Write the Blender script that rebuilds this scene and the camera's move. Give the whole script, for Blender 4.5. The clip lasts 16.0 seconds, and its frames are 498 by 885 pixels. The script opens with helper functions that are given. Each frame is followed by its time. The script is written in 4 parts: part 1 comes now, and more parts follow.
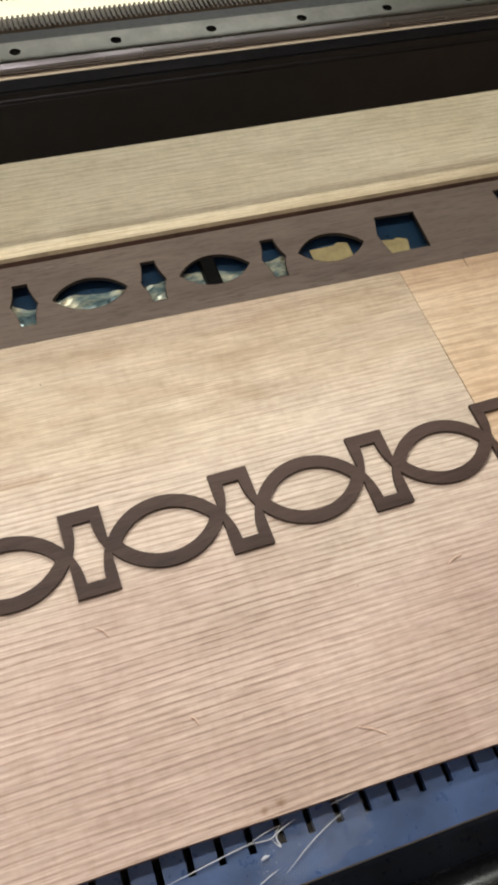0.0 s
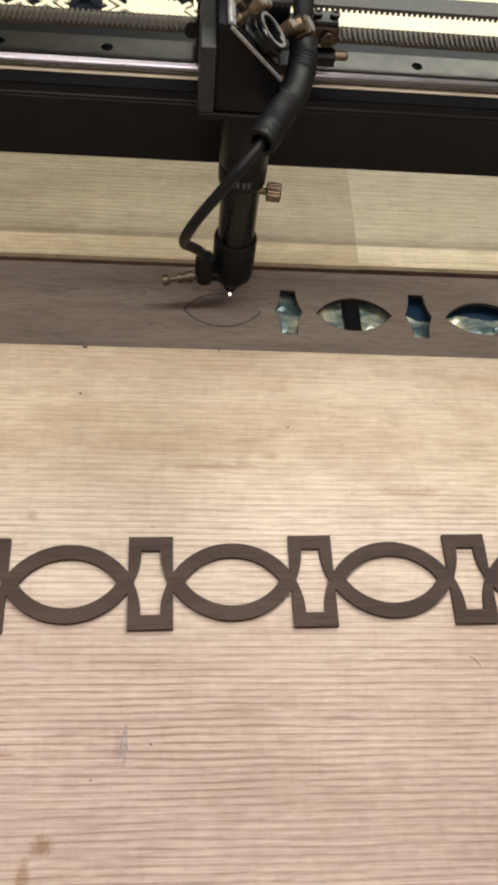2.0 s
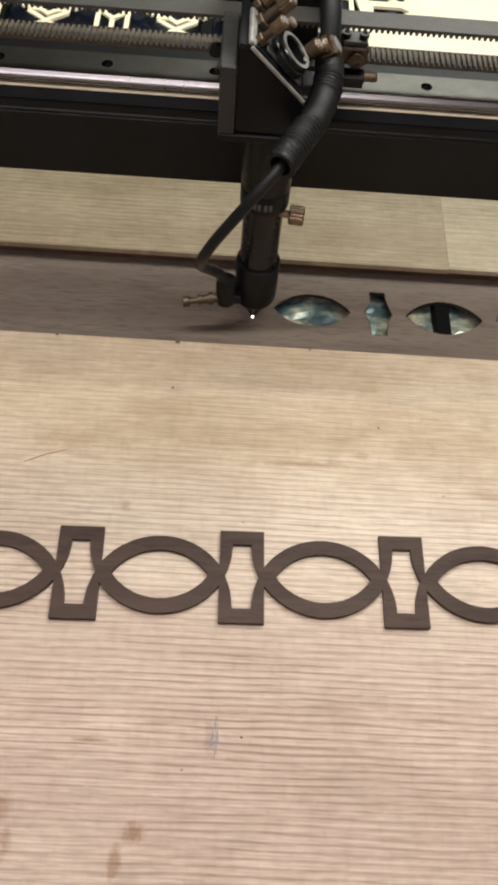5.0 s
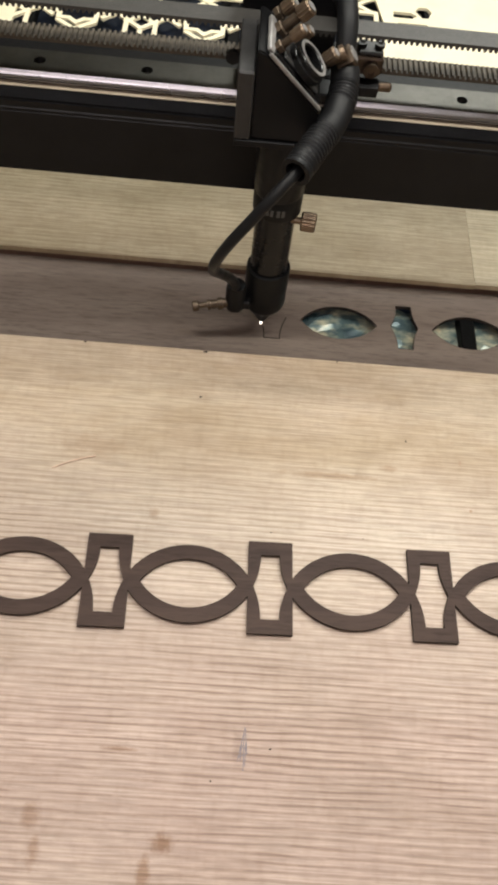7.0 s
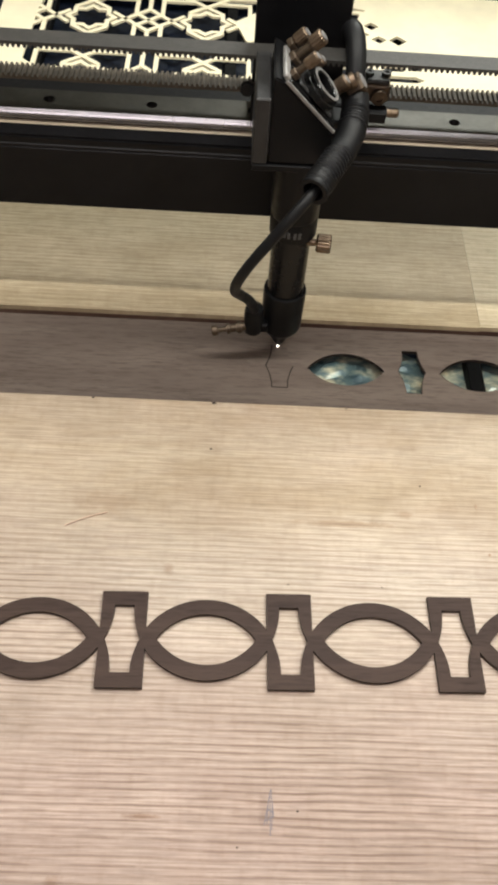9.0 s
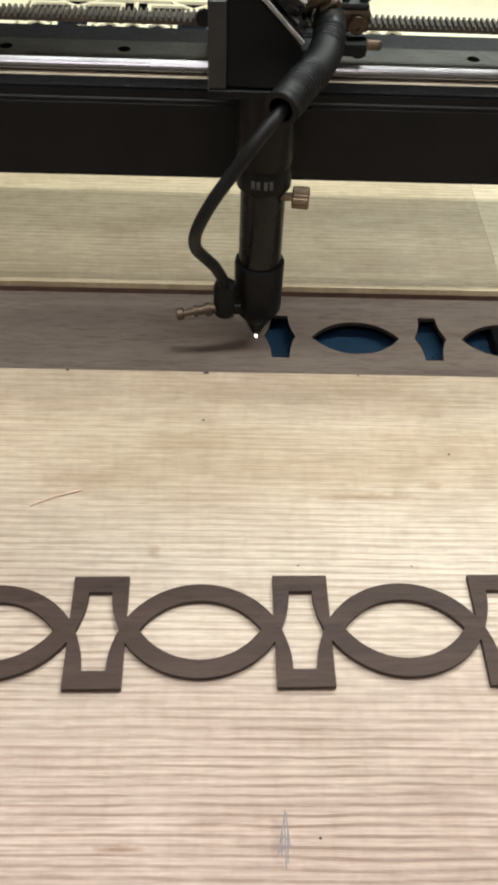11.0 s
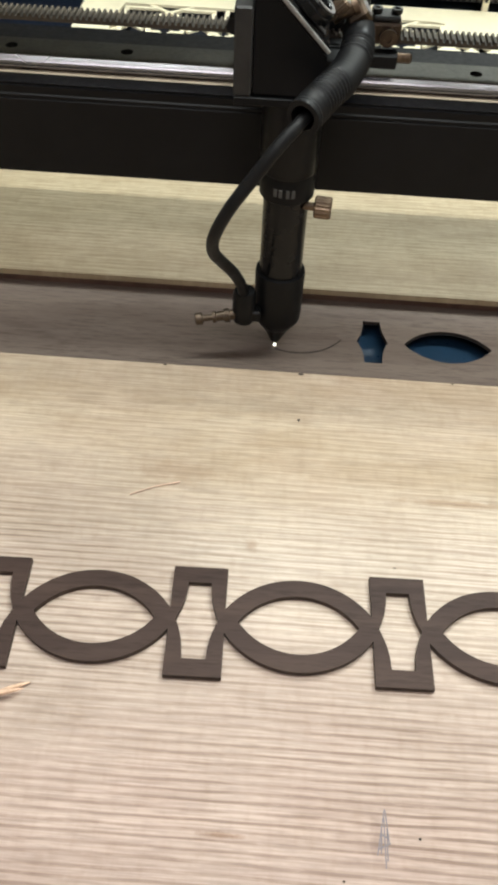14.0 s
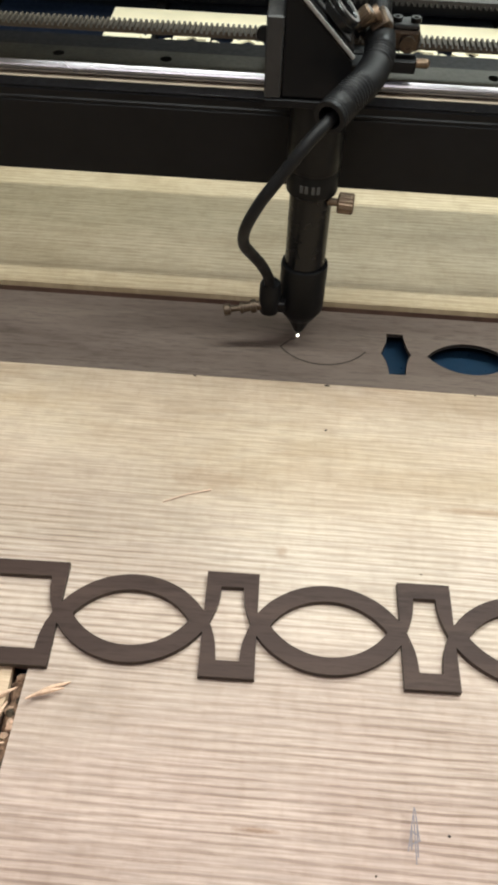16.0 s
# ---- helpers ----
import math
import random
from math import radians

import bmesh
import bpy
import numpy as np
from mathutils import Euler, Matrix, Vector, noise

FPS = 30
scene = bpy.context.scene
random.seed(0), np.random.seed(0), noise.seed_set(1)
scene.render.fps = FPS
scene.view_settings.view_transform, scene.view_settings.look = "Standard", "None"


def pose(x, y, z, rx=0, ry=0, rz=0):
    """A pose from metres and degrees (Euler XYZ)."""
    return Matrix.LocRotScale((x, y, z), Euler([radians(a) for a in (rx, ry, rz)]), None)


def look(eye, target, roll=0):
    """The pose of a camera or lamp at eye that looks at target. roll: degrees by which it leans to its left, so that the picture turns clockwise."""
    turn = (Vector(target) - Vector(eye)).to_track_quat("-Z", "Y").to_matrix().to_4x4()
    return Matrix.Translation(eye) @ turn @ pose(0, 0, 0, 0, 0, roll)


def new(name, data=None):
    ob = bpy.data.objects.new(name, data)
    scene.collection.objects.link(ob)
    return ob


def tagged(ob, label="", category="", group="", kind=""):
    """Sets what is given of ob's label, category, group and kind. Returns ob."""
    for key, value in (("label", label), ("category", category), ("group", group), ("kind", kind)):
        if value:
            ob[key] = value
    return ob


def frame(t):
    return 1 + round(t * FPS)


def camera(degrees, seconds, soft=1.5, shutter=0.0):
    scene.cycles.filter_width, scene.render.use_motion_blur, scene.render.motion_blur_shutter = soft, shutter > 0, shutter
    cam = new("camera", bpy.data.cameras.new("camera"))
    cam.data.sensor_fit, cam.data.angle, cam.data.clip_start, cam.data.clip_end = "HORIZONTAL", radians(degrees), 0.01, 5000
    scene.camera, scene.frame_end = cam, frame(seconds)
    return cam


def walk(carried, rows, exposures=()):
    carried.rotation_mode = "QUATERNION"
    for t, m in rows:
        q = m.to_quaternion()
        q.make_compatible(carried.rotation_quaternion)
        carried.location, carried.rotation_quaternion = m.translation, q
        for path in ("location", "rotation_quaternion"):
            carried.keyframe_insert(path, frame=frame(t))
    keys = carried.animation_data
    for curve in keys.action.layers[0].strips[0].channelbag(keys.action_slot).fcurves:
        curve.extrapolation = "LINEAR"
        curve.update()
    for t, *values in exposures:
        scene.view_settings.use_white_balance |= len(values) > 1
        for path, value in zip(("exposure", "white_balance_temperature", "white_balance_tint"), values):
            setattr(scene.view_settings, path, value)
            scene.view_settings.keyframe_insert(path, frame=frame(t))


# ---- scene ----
cam = camera(34.08, 16.0, soft=3.7)
ANG = -1.1          # turn of the machine against the laid-out frieze, degrees
ZS = -0.008         # top of the walnut strip
BED = -0.0108       # top of the slats
PITCH = 0.094       # repeat of the pattern


def path_row(t, x, y, z, yaw, pitch, roll):
    a, p = radians(yaw), radians(pitch)
    ahead = Vector((-math.sin(a) * math.cos(p), math.cos(a) * math.cos(p), math.sin(p)))
    return t, look((x, y, z), Vector((x, y, z)) + ahead, roll)


CAMERA_ROWS = [
    (0, 0.1775, -0.2001, 0.4486, -27.36, -58.47, 9.02),
    (0.2, 0.1658, -0.1983, 0.4480, -24.74, -58.48, 7.81),
    (0.5, 0.1385, -0.1862, 0.4465, -23.41, -58.95, 9.60),
    (0.8, 0.1158, -0.1717, 0.4513, -19.40, -60.07, 8.62),
    (1, 0.0936, -0.1721, 0.4474, -18.28, -59.38, 9.51),
    (1.2, 0.0799, -0.1685, 0.4450, -15.37, -59.52, 8.28),
    (1.5, 0.0514, -0.1648, 0.4448, -14.56, -59.53, 9.81),
    (2, 0.0101, -0.1599, 0.4468, -11.40, -60.01, 10.07),
    (2.5, -0.0107, -0.1646, 0.4458, -9.26, -59.90, 9.32),
    (3, -0.0172, -0.1663, 0.4465, -9.02, -60.12, 8.99),
    (3.5, -0.0123, -0.1659, 0.4448, -9.05, -59.88, 8.51),
    (4, -0.0070, -0.1651, 0.4447, -9.43, -59.75, 8.51),
    (4.5, -0.0105, -0.1651, 0.4406, -8.80, -59.62, 8.62),
    (5, -0.0202, -0.1676, 0.4401, -5.31, -59.58, 6.81),
    (7.5, -0.0432, -0.1678, 0.4389, -5.81, -58.74, 8.44),
    (8, -0.0454, -0.1674, 0.4396, -5.47, -58.69, 7.97),
    (8.5, -0.0404, -0.1698, 0.4389, -5.09, -58.36, 7.34),
    (9, -0.0468, -0.1641, 0.4356, -4.78, -55.48, 5.53),
    (9.2, -0.0428, -0.1662, 0.4338, -3.72, -53.14, 3.44),
    (11.3, -0.0387, -0.1721, 0.3329, -3.39, -49.60, 2.67),
    (11.5, -0.0451, -0.1725, 0.3352, -2.67, -49.43, 2.61),
    (12, -0.0549, -0.1736, 0.3273, -2.10, -49.46, 3.00),
    (12.5, -0.0556, -0.1754, 0.3292, -1.17, -49.75, 2.47),
    (13, -0.0628, -0.1751, 0.3285, -1.13, -49.91, 3.18),
    (13.5, -0.0668, -0.1761, 0.3315, -0.74, -49.89, 3.25),
    (14, -0.0724, -0.1796, 0.3359, 0.21, -49.21, 3.03),
    (14.5, -0.0762, -0.1847, 0.3420, 0.66, -48.92, 3.18),
    (15, -0.0810, -0.1863, 0.3419, 1.27, -48.79, 2.74),
    (15.5, -0.0831, -0.1873, 0.3429, 1.45, -48.68, 2.38),
    (16, -0.0822, -0.1888, 0.3454, 1.45, -48.57, 2.29),
]
walk(cam, [path_row(*r) for r in CAMERA_ROWS], [(0, -0.03, 6500, 10), (0.6, -0.05, 6500, 10), (1.0, -0.17, 6500, 10), (1.5, -0.02, 6500, 10), (8.6, 0.0, 6500, 10), (9.2, 0.05, 6380, 8), (11.3, 0.20, 6060, 4), (16, 0.22, 6060, 4)])

# ---- light: unseen lamps added inside a closed room ----
scene.view_settings.exposure = 0.0
world = bpy.data.worlds.new("workshop_air")
world.use_nodes = True
world.node_tree.nodes["Background"].inputs[0].default_value = (0.9, 0.85, 0.75, 1)
world.node_tree.nodes["Background"].inputs[1].default_value = 0.02
scene.world = world


def area_lamp(name, eye, target, sx, sy, watts, color):
    data = bpy.data.lights.new(name, "AREA")
    data.shape, data.size, data.size_y, data.energy, data.color = "RECTANGLE", sx, sy, watts, color
    ob = new(name, data)
    ob.matrix_world = look(eye, target)
    return ob


# unseen lamp, added where it gives the gantry's shadow edge and the falloff
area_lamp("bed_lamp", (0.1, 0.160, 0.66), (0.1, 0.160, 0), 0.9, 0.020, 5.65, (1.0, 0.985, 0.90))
# added fill lamps, powered and tinted to brighten front and rear
area_lamp("fill_lamp_front", (-0.3, -1.2, 1.84), (-0.3, -1.2, 0), 1.2, 0.6, 7.5, (1.0, 0.87, 1.0))
area_lamp("fill_lamp_back", (0.75, 1.7, 1.84), (0.75, 1.7, 0), 1.2, 0.5, 58, (0.97, 1.0, 0.94))

# ---- materials ----


class Mat:
    """A small node builder for one material."""

    def __init__(self, name, rough=0.5, metal=0.0, spec=0.5):
        self.m = bpy.data.materials.new(name)
        self.m.use_nodes = True
        self.t = self.m.node_tree
        self.b = self.t.nodes["Principled BSDF"]
        self.b.inputs["Roughness"].default_value = rough
        self.b.inputs["Metallic"].default_value = metal
        self.b.inputs["Specular IOR Level"].default_value = spec
        self.co = self.t.nodes.new("ShaderNodeTexCoord").outputs["Object"]

    def link(self, a, b):
        self.t.links.new(a, b)

    def mapped(self, scale, loc=(0, 0, 0), rz=0.0):
        n = self.t.nodes.new("ShaderNodeMapping")
        n.inputs["Scale"].default_value = scale
        n.inputs["Location"].default_value = loc
        n.inputs["Rotation"].default_value = (0, 0, radians(rz))
        self.link(self.co, n.inputs["Vector"])
        return n.outputs[0]

    def noise(self, scale, detail=4.0, rough=0.6, loc=(0, 0, 0), distort=0.0):
        n = self.t.nodes.new("ShaderNodeTexNoise")
        n.inputs["Scale"].default_value = 1.0
        n.inputs["Detail"].default_value = detail
        n.inputs["Roughness"].default_value = rough
        n.inputs["Distortion"].default_value = distort
        self.link(self.mapped(scale, loc), n.inputs["Vector"])
        return n.outputs["Fac"]

    def ramp(self, fac, stops):
        n = self.t.nodes.new("ShaderNodeValToRGB")
        e = n.color_ramp.elements
        while len(e) < len(stops):
            e.new(0.5)
        for k, (p, c) in zip(e, stops):
            k.position = p
            k.color = (*c, 1) if len(c) == 3 else c
        self.link(fac, n.inputs[0])
        return n.outputs[0]

    def grey(self, fac, lo, hi, a=0.0, b=1.0):
        n = self.t.nodes.new("ShaderNodeMapRange")
        n.inputs[1].default_value, n.inputs[2].default_value = lo, hi
        n.inputs[3].default_value, n.inputs[4].default_value = a, b
        self.link(fac, n.inputs[0])
        return n.outputs[0]

    def mix(self, fac, a, b, kind="MIX"):
        n = self.t.nodes.new("ShaderNodeMix")
        n.data_type, n.blend_type = "RGBA", kind
        for s, v in ((n.inputs[0], fac), (n.inputs[6], a), (n.inputs[7], b)):
            if isinstance(v, (int, float)):
                s.default_value = v
            elif isinstance(v, tuple):
                s.default_value = (*v, 1)
            else:
                self.link(v, s)
        return n.outputs[2]

    def color(self, c):
        if isinstance(c, tuple):
            self.b.inputs["Base Color"].default_value = (*c, 1)
        else:
            self.link(c, self.b.inputs["Base Color"])
        return self

    def rough(self, fac):
        self.link(fac, self.b.inputs["Roughness"])
        return self

    def bump(self, fac, dist, strength=0.6):
        n = self.t.nodes.new("ShaderNodeBump")
        n.inputs["Strength"].default_value = strength
        n.inputs["Distance"].default_value = dist
        self.link(fac, n.inputs["Height"])
        self.link(n.outputs[0], self.b.inputs["Normal"])
        return self


def ash(name, light, dark, loc, pink, period=0.0056, stains=(), lines=0.62, light_tint=None):
    """Pale ash veneer: near-regular dark growth lines along x, fine hairs and pores, broad bands, stains of their own shape."""
    m = Mat(name, 0.55, 0, 0.22)

    def wave(per, distort, sx, detail_scale):
        n = m.t.nodes.new("ShaderNodeTexWave")
        n.wave_type, n.bands_direction, n.wave_profile = "BANDS", "Y", "SIN"
        n.inputs["Scale"].default_value = 0.31416 / per
        n.inputs["Distortion"].default_value = distort
        n.inputs["Detail"].default_value = 3.0
        n.inputs["Detail Scale"].default_value = detail_scale
        n.inputs["Detail Roughness"].default_value = 0.62
        m.link(m.mapped((sx, 1, 1), loc), n.inputs["Vector"])
        return n.outputs["Fac"]

    grow = wave(period, 5.0, 0.19, 0.45)
    grow2 = wave(period * 0.47, 4.0, 0.15, 0.5)
    streak = m.noise((16.0, 430.0, 1), 3, 0.6, loc, 0.3)
    broken = m.noise((30.0, 240.0, 1), 3, 0.6, (loc[1], loc[0], 0))
    hair = m.noise((40.0, 900.0, 1), 2, 0.5, loc)
    band = m.noise((1.3, 18.0, 1), 3, 0.55, loc, 0.4)
    patch = m.noise((5.0, 9.0, 1), 3, 0.6, (loc[1], loc[0], 0))
    blot = m.noise((6.0, 8.0, 1), 4, 0.62, loc)
    pore = m.noise((70.0, 1500.0, 1), 2, 0.5, loc)
    vessel = m.noise((75.0, 620.0, 1), 3, 0.7, (loc[1] + 5, loc[0] + 2, 0))
    ray = m.noise((230.0, 75.0, 1), 3, 0.6, (loc[0] + 4, loc[1], 0))
    fleck = m.noise((130.0, 420.0, 1), 2, 0.5, loc)
    base = m.mix(m.grey(band, 0.34, 0.68), light, dark)
    shade = tuple(v * k for v, k in zip(dark, (0.55, 0.49, 0.45)))
    f1 = m.mix(1.0, m.ramp(grow, [(0.0, (0, 0, 0)), (0.60, (0.03,) * 3), (0.90, (lines,) * 3), (1.0, (lines,) * 3)]), m.ramp(patch, [(0.30, (0.30,) * 3), (0.62, (1, 1, 1))]), "MULTIPLY")
    f1 = m.mix(1.0, f1, m.ramp(broken, [(0.34, (0.30,) * 3), (0.56, (1, 1, 1))]), "MULTIPLY")
    if light_tint:
        # the growth lines are closer and fainter towards the rear of the board
        p = m.t.nodes.new("ShaderNodeSeparateXYZ")
        m.link(m.co, p.inputs[0])
        fade = m.grey(p.outputs["Y"], 0.035, 0.095, 1.0, 0.38)
        f1 = m.mix(1.0, f1, fade, "MULTIPLY")
    c = m.mix(f1, base, shade)
    c = m.mix(m.grey(grow2, 0.62, 1.0, 0, 0.22), c, shade)
    c = m.mix(m.grey(streak, 0.50, 0.76, 0, 0.42), c, shade)
    c = m.mix(m.grey(streak, 0.46, 0.24, 0, 0.30), c, tuple(min(1.0, v * 1.12) for v in light))
    c = m.mix(m.grey(hair, 0.48, 0.74, 0, 0.6), c, tuple(v * 0.66 for v in dark))
    c = m.mix(m.grey(pore, 0.66, 0.8, 0, 0.5), c, tuple(v * 0.45 for v in dark))
    c = m.mix(m.grey(vessel, 0.50, 0.70, 0, 0.38), c, tuple(v * 0.68 for v in dark))
    c = m.mix(m.grey(vessel, 0.46, 0.30, 0, 0.28), c, tuple(min(1.0, v * 1.16) for v in light))
    c = m.mix(m.grey(ray, 0.48, 0.72, 0, 0.5), c, (0.86, 0.83, 0.80), "MULTIPLY")
    c = m.mix(m.grey(fleck, 0.72, 0.84, 0, 0.3), c, tuple(v * 0.40 for v in dark))
    c = m.mix(m.grey(blot, 0.38, 0.72, 0, 0.9), c, pink, "MULTIPLY")
    mottle = m.noise((42.0, 70.0, 1), 4, 0.65, (loc[1] + 3, loc[0], 0))
    c = m.mix(m.grey(mottle, 0.42, 0.74, 0, 0.4), c, (0.80, 0.77, 0.73), "MULTIPLY")
    cloud = m.noise((9.0, 15.0, 1), 4, 0.65, (loc[0] + 8, loc[1], 0))
    c = m.mix(m.grey(cloud, 0.46, 0.74, 0, 0.75), c, (0.78, 0.76, 0.72), "MULTIPLY")
    if light_tint:
        # pinkish light along the front of the board, tinted into its colour
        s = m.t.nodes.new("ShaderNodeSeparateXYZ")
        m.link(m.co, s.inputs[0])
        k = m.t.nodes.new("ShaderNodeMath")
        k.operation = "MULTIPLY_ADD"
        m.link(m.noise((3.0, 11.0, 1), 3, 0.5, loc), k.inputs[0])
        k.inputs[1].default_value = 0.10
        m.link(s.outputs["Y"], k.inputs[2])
        c = m.mix(m.grey(k.outputs[0], 0.085, -0.03), c, light_tint, "MULTIPLY")
        # yellower light along its rear, tinted in as well, with blotchier wood
        rear = m.grey(k.outputs[0], 0.085, 0.150)
        c = m.mix(rear, c, (1.02, 1.0, 0.93), "MULTIPLY")
        worn = m.ramp(m.noise((7.0, 26.0, 1), 4, 0.62, (loc[0] + 21, loc[1] + 3, 0), 0.5), [(0.42, (1, 1, 1)), (0.70, (0.82, 0.77, 0.69))])
        c = m.mix(rear, c, m.mix(1.0, c, worn, "MULTIPLY"))
    for x, y, rx, ry, amount, tint in stains:
        n = m.t.nodes.new("ShaderNodeVectorMath")
        n.operation = "LENGTH"
        m.link(m.mapped((1 / rx, 1 / ry, 0), (-x / rx, -y / ry, 0)), n.inputs[0])
        rag = m.noise((170.0, 170.0, 1), 4, 0.7, (x * 90, y * 70, 0))
        s = m.t.nodes.new("ShaderNodeMath")
        s.operation = "MULTIPLY_ADD"
        m.link(rag, s.inputs[0])
        s.inputs[1].default_value = 1.5
        m.link(n.outputs["Value"], s.inputs[2])
        c = m.mix(m.grey(s.outputs[0], 1.05, 1.65, amount, 0.0), c, tint, "MULTIPLY")
    m.color(c).rough(m.grey(hair, 0.3, 0.7, 0.48, 0.66)).bump(grow, 0.00012, 0.5)
    return m.m


BROWN = (0.62, 0.50, 0.40)
GREY = (0.66, 0.62, 0.62)
STAINS = ((-0.0475, -0.1335, 0.0085, 0.0060, 0.95, BROWN), (-0.0560, -0.1470, 0.0045, 0.0100, 0.8, BROWN), (0.0350, 0.0765, 0.0420, 0.0030, 0.55, BROWN), (0.0726, 0.0844, 0.0080, 0.0035, 0.5, BROWN), (0.1585, 0.0605, 0.0300, 0.0050, 0.45, BROWN), (-0.1113, 0.0860, 0.0300, 0.0120, 0.35, BROWN), (-0.1130, -0.1240, 0.0070, 0.0075, 0.6, BROWN), (-0.1090, -0.1400, 0.0040, 0.0100, 0.6, BROWN),
          (-0.0730, -0.0915, 0.0130, 0.0016, 0.8, BROWN), (-0.0135, -0.0880, 0.0040, 0.0110, 0.6, GREY), (0.2500, -0.1590, 0.0040, 0.0030, 0.8, BROWN), (0.2410, -0.1600, 0.0030, 0.0025, 0.7, BROWN),
          (-0.0700, 0.0420, 0.0040, 0.0050, 0.5, BROWN), (0.3350, 0.0800, 0.0600, 0.0200, 0.35, GREY))
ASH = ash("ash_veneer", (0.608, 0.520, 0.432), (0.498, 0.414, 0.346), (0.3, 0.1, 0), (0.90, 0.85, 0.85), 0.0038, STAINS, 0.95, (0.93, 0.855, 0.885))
ASH_REAR = ash("ash_veneer_rear", (0.590, 0.495, 0.348), (0.440, 0.356, 0.242), (2.3, 4.1, 0), (0.90, 0.88, 0.82), 0.0040, (), 0.45)
ASH_REAR_B = ash("ash_veneer_rear_pale", (0.690, 0.600, 0.440), (0.580, 0.490, 0.345), (6.1, 2.2, 0), (0.92, 0.90, 0.85), 0.0052, (), 0.4)
ASH_OTHER = ash("ash_veneer_right", (0.680, 0.535, 0.390), (0.570, 0.425, 0.295), (5.3, 1.7, 0), (0.92, 0.84, 0.78), 0.0075)
BURNT_EDGE = ash("burnt_board_edge", (0.17, 0.105, 0.08), (0.10, 0.06, 0.05), (1.0, 1.0, 0), (0.7, 0.6, 0.6))


def walnut(name, a, b, loc):
    m = Mat(name, 0.6, 0, 0.16)
    n1 = m.noise((7.0, 70.0, 30), 4, 0.6, loc, 0.6)
    n2 = m.noise((70.0, 620.0, 200), 3, 0.7, loc)
    n3 = m.noise((4.0, 12.0, 1), 3, 0.6, loc)
    c = m.mix(m.grey(n1, 0.35, 0.68), a, b)
    c = m.mix(m.grey(n2, 0.48, 0.68, 0, 0.65), c, tuple(v * 0.55 for v in b))
    c = m.mix(m.grey(n3, 0.45, 0.7, 0, 0.35), c, tuple(v * 1.35 for v in a))
    m.color(c).bump(n2, 0.0002, 0.4)
    return m.m


WALNUT = walnut("walnut_strip", (0.150, 0.118, 0.100), (0.105, 0.080, 0.068), (1, 2, 0))
WALNUT_CUT = walnut("walnut_frieze", (0.058, 0.036, 0.029), (0.034, 0.020, 0.017), (7, 3, 0))


def plain(name, c, rough, metal=0.0, spec=0.5, vary=0.25, scale=60.0, bump=0.0002):
    m = Mat(name, rough, metal, spec)
    n = m.noise((scale,) * 3, 4, 0.6)
    n2 = m.noise((scale * 6,) * 3, 3, 0.6)
    lo, hi = tuple(v * (1 - vary) for v in c), tuple(min(1, v * (1 + vary)) for v in c)
    m.color(m.mix(m.grey(n, 0.3, 0.7), lo, hi))
    m.rough(m.grey(n2, 0.3, 0.7, max(0.02, rough - 0.08), min(1, rough + 0.1)))
    if bump:
        m.bump(n2, bump, 0.4)
    return m.m


SCORCH = plain("scorched_edge", (0.018, 0.011, 0.008), 0.8)
CUT_EDGE = plain("browned_cut_edge", (0.046, 0.029, 0.022), 0.75)
BLACK_PAINT = plain("black_paint", (0.0036, 0.0036, 0.0044), 0.38, 0, 0.17, 0.3, 40)
BLACK_ANOD = plain("black_anodised", (0.0052, 0.0052, 0.0058), 0.40, 0.0, 0.16, 0.25, 14, 0)
BLACK_GLOSS = plain("black_glossy_metal", (0.0052, 0.0052, 0.0056), 0.24, 0.0, 0.24, 0.2, 9, 0)
DARK_GREY = plain("dark_grey_metal", (0.026, 0.0255, 0.026), 0.45, 0.2, 0.5, 0.25, 90)
RUBBER = plain("black_rubber", (0.0070, 0.0070, 0.0078), 0.45, 0, 0.2, 0.2, 30, 0)
STEEL = plain("ground_steel", (0.072, 0.070, 0.064), 0.36, 1.0, 0.5, 0.2, 60, 0.0001)
CHROME = plain("polished_steel", (0.30, 0.29, 0.31), 0.25, 1.0, 0.5, 0.06, 2, 0)
BRIGHT_METAL = plain("bright_metal", (0.27, 0.26, 0.255), 0.4, 0.5, 0.5, 0.3, 200, 0)
BRASS = plain("aged_brass", (0.19, 0.140, 0.100), 0.45, 1.0, 0.5, 0.3, 200)
BELT = plain("belt_rubber", (0.072, 0.060, 0.046), 0.6, 0, 0.3, 0.2, 200)
BELT_BACK = plain("belt_back", (0.030, 0.028, 0.026), 0.5, 0, 0.4, 0.2, 200)
BLUE = plain("blue_paint", (0.033, 0.058, 0.130), 0.33, 0, 0.5, 0.35, 35)
# slats take a deeper black than the other painted parts
SLAT_BLACK = plain("deep_black", (0.0022, 0.0022, 0.0024), 0.6, 0, 0.1, 0.3, 40)
# darker copy of the tray blue, with the shade below the fretwork in it
TRAY_SHADE = plain("shaded_tray_blue", (0.0040, 0.0075, 0.0170), 0.4, 0, 0.3, 0.3, 30)
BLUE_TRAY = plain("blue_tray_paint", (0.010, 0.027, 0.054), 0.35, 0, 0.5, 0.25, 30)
CREAM = plain("cream_plywood", (0.84, 0.76, 0.55), 0.55, 0, 0.3, 0.08, 25)
CREAM_REFLECTION = plain("cream_reflection", (0.30, 0.245, 0.185), 0.6, 0, 0.3, 0.15, 40)
PINKWOOD = plain("raw_wood_chip", (0.62, 0.42, 0.30), 0.7, 0, 0.3, 0.3, 300)
TAPE = plain("masking_tape", (0.27, 0.22, 0.11), 0.6, 0, 0.3, 0.2, 100)
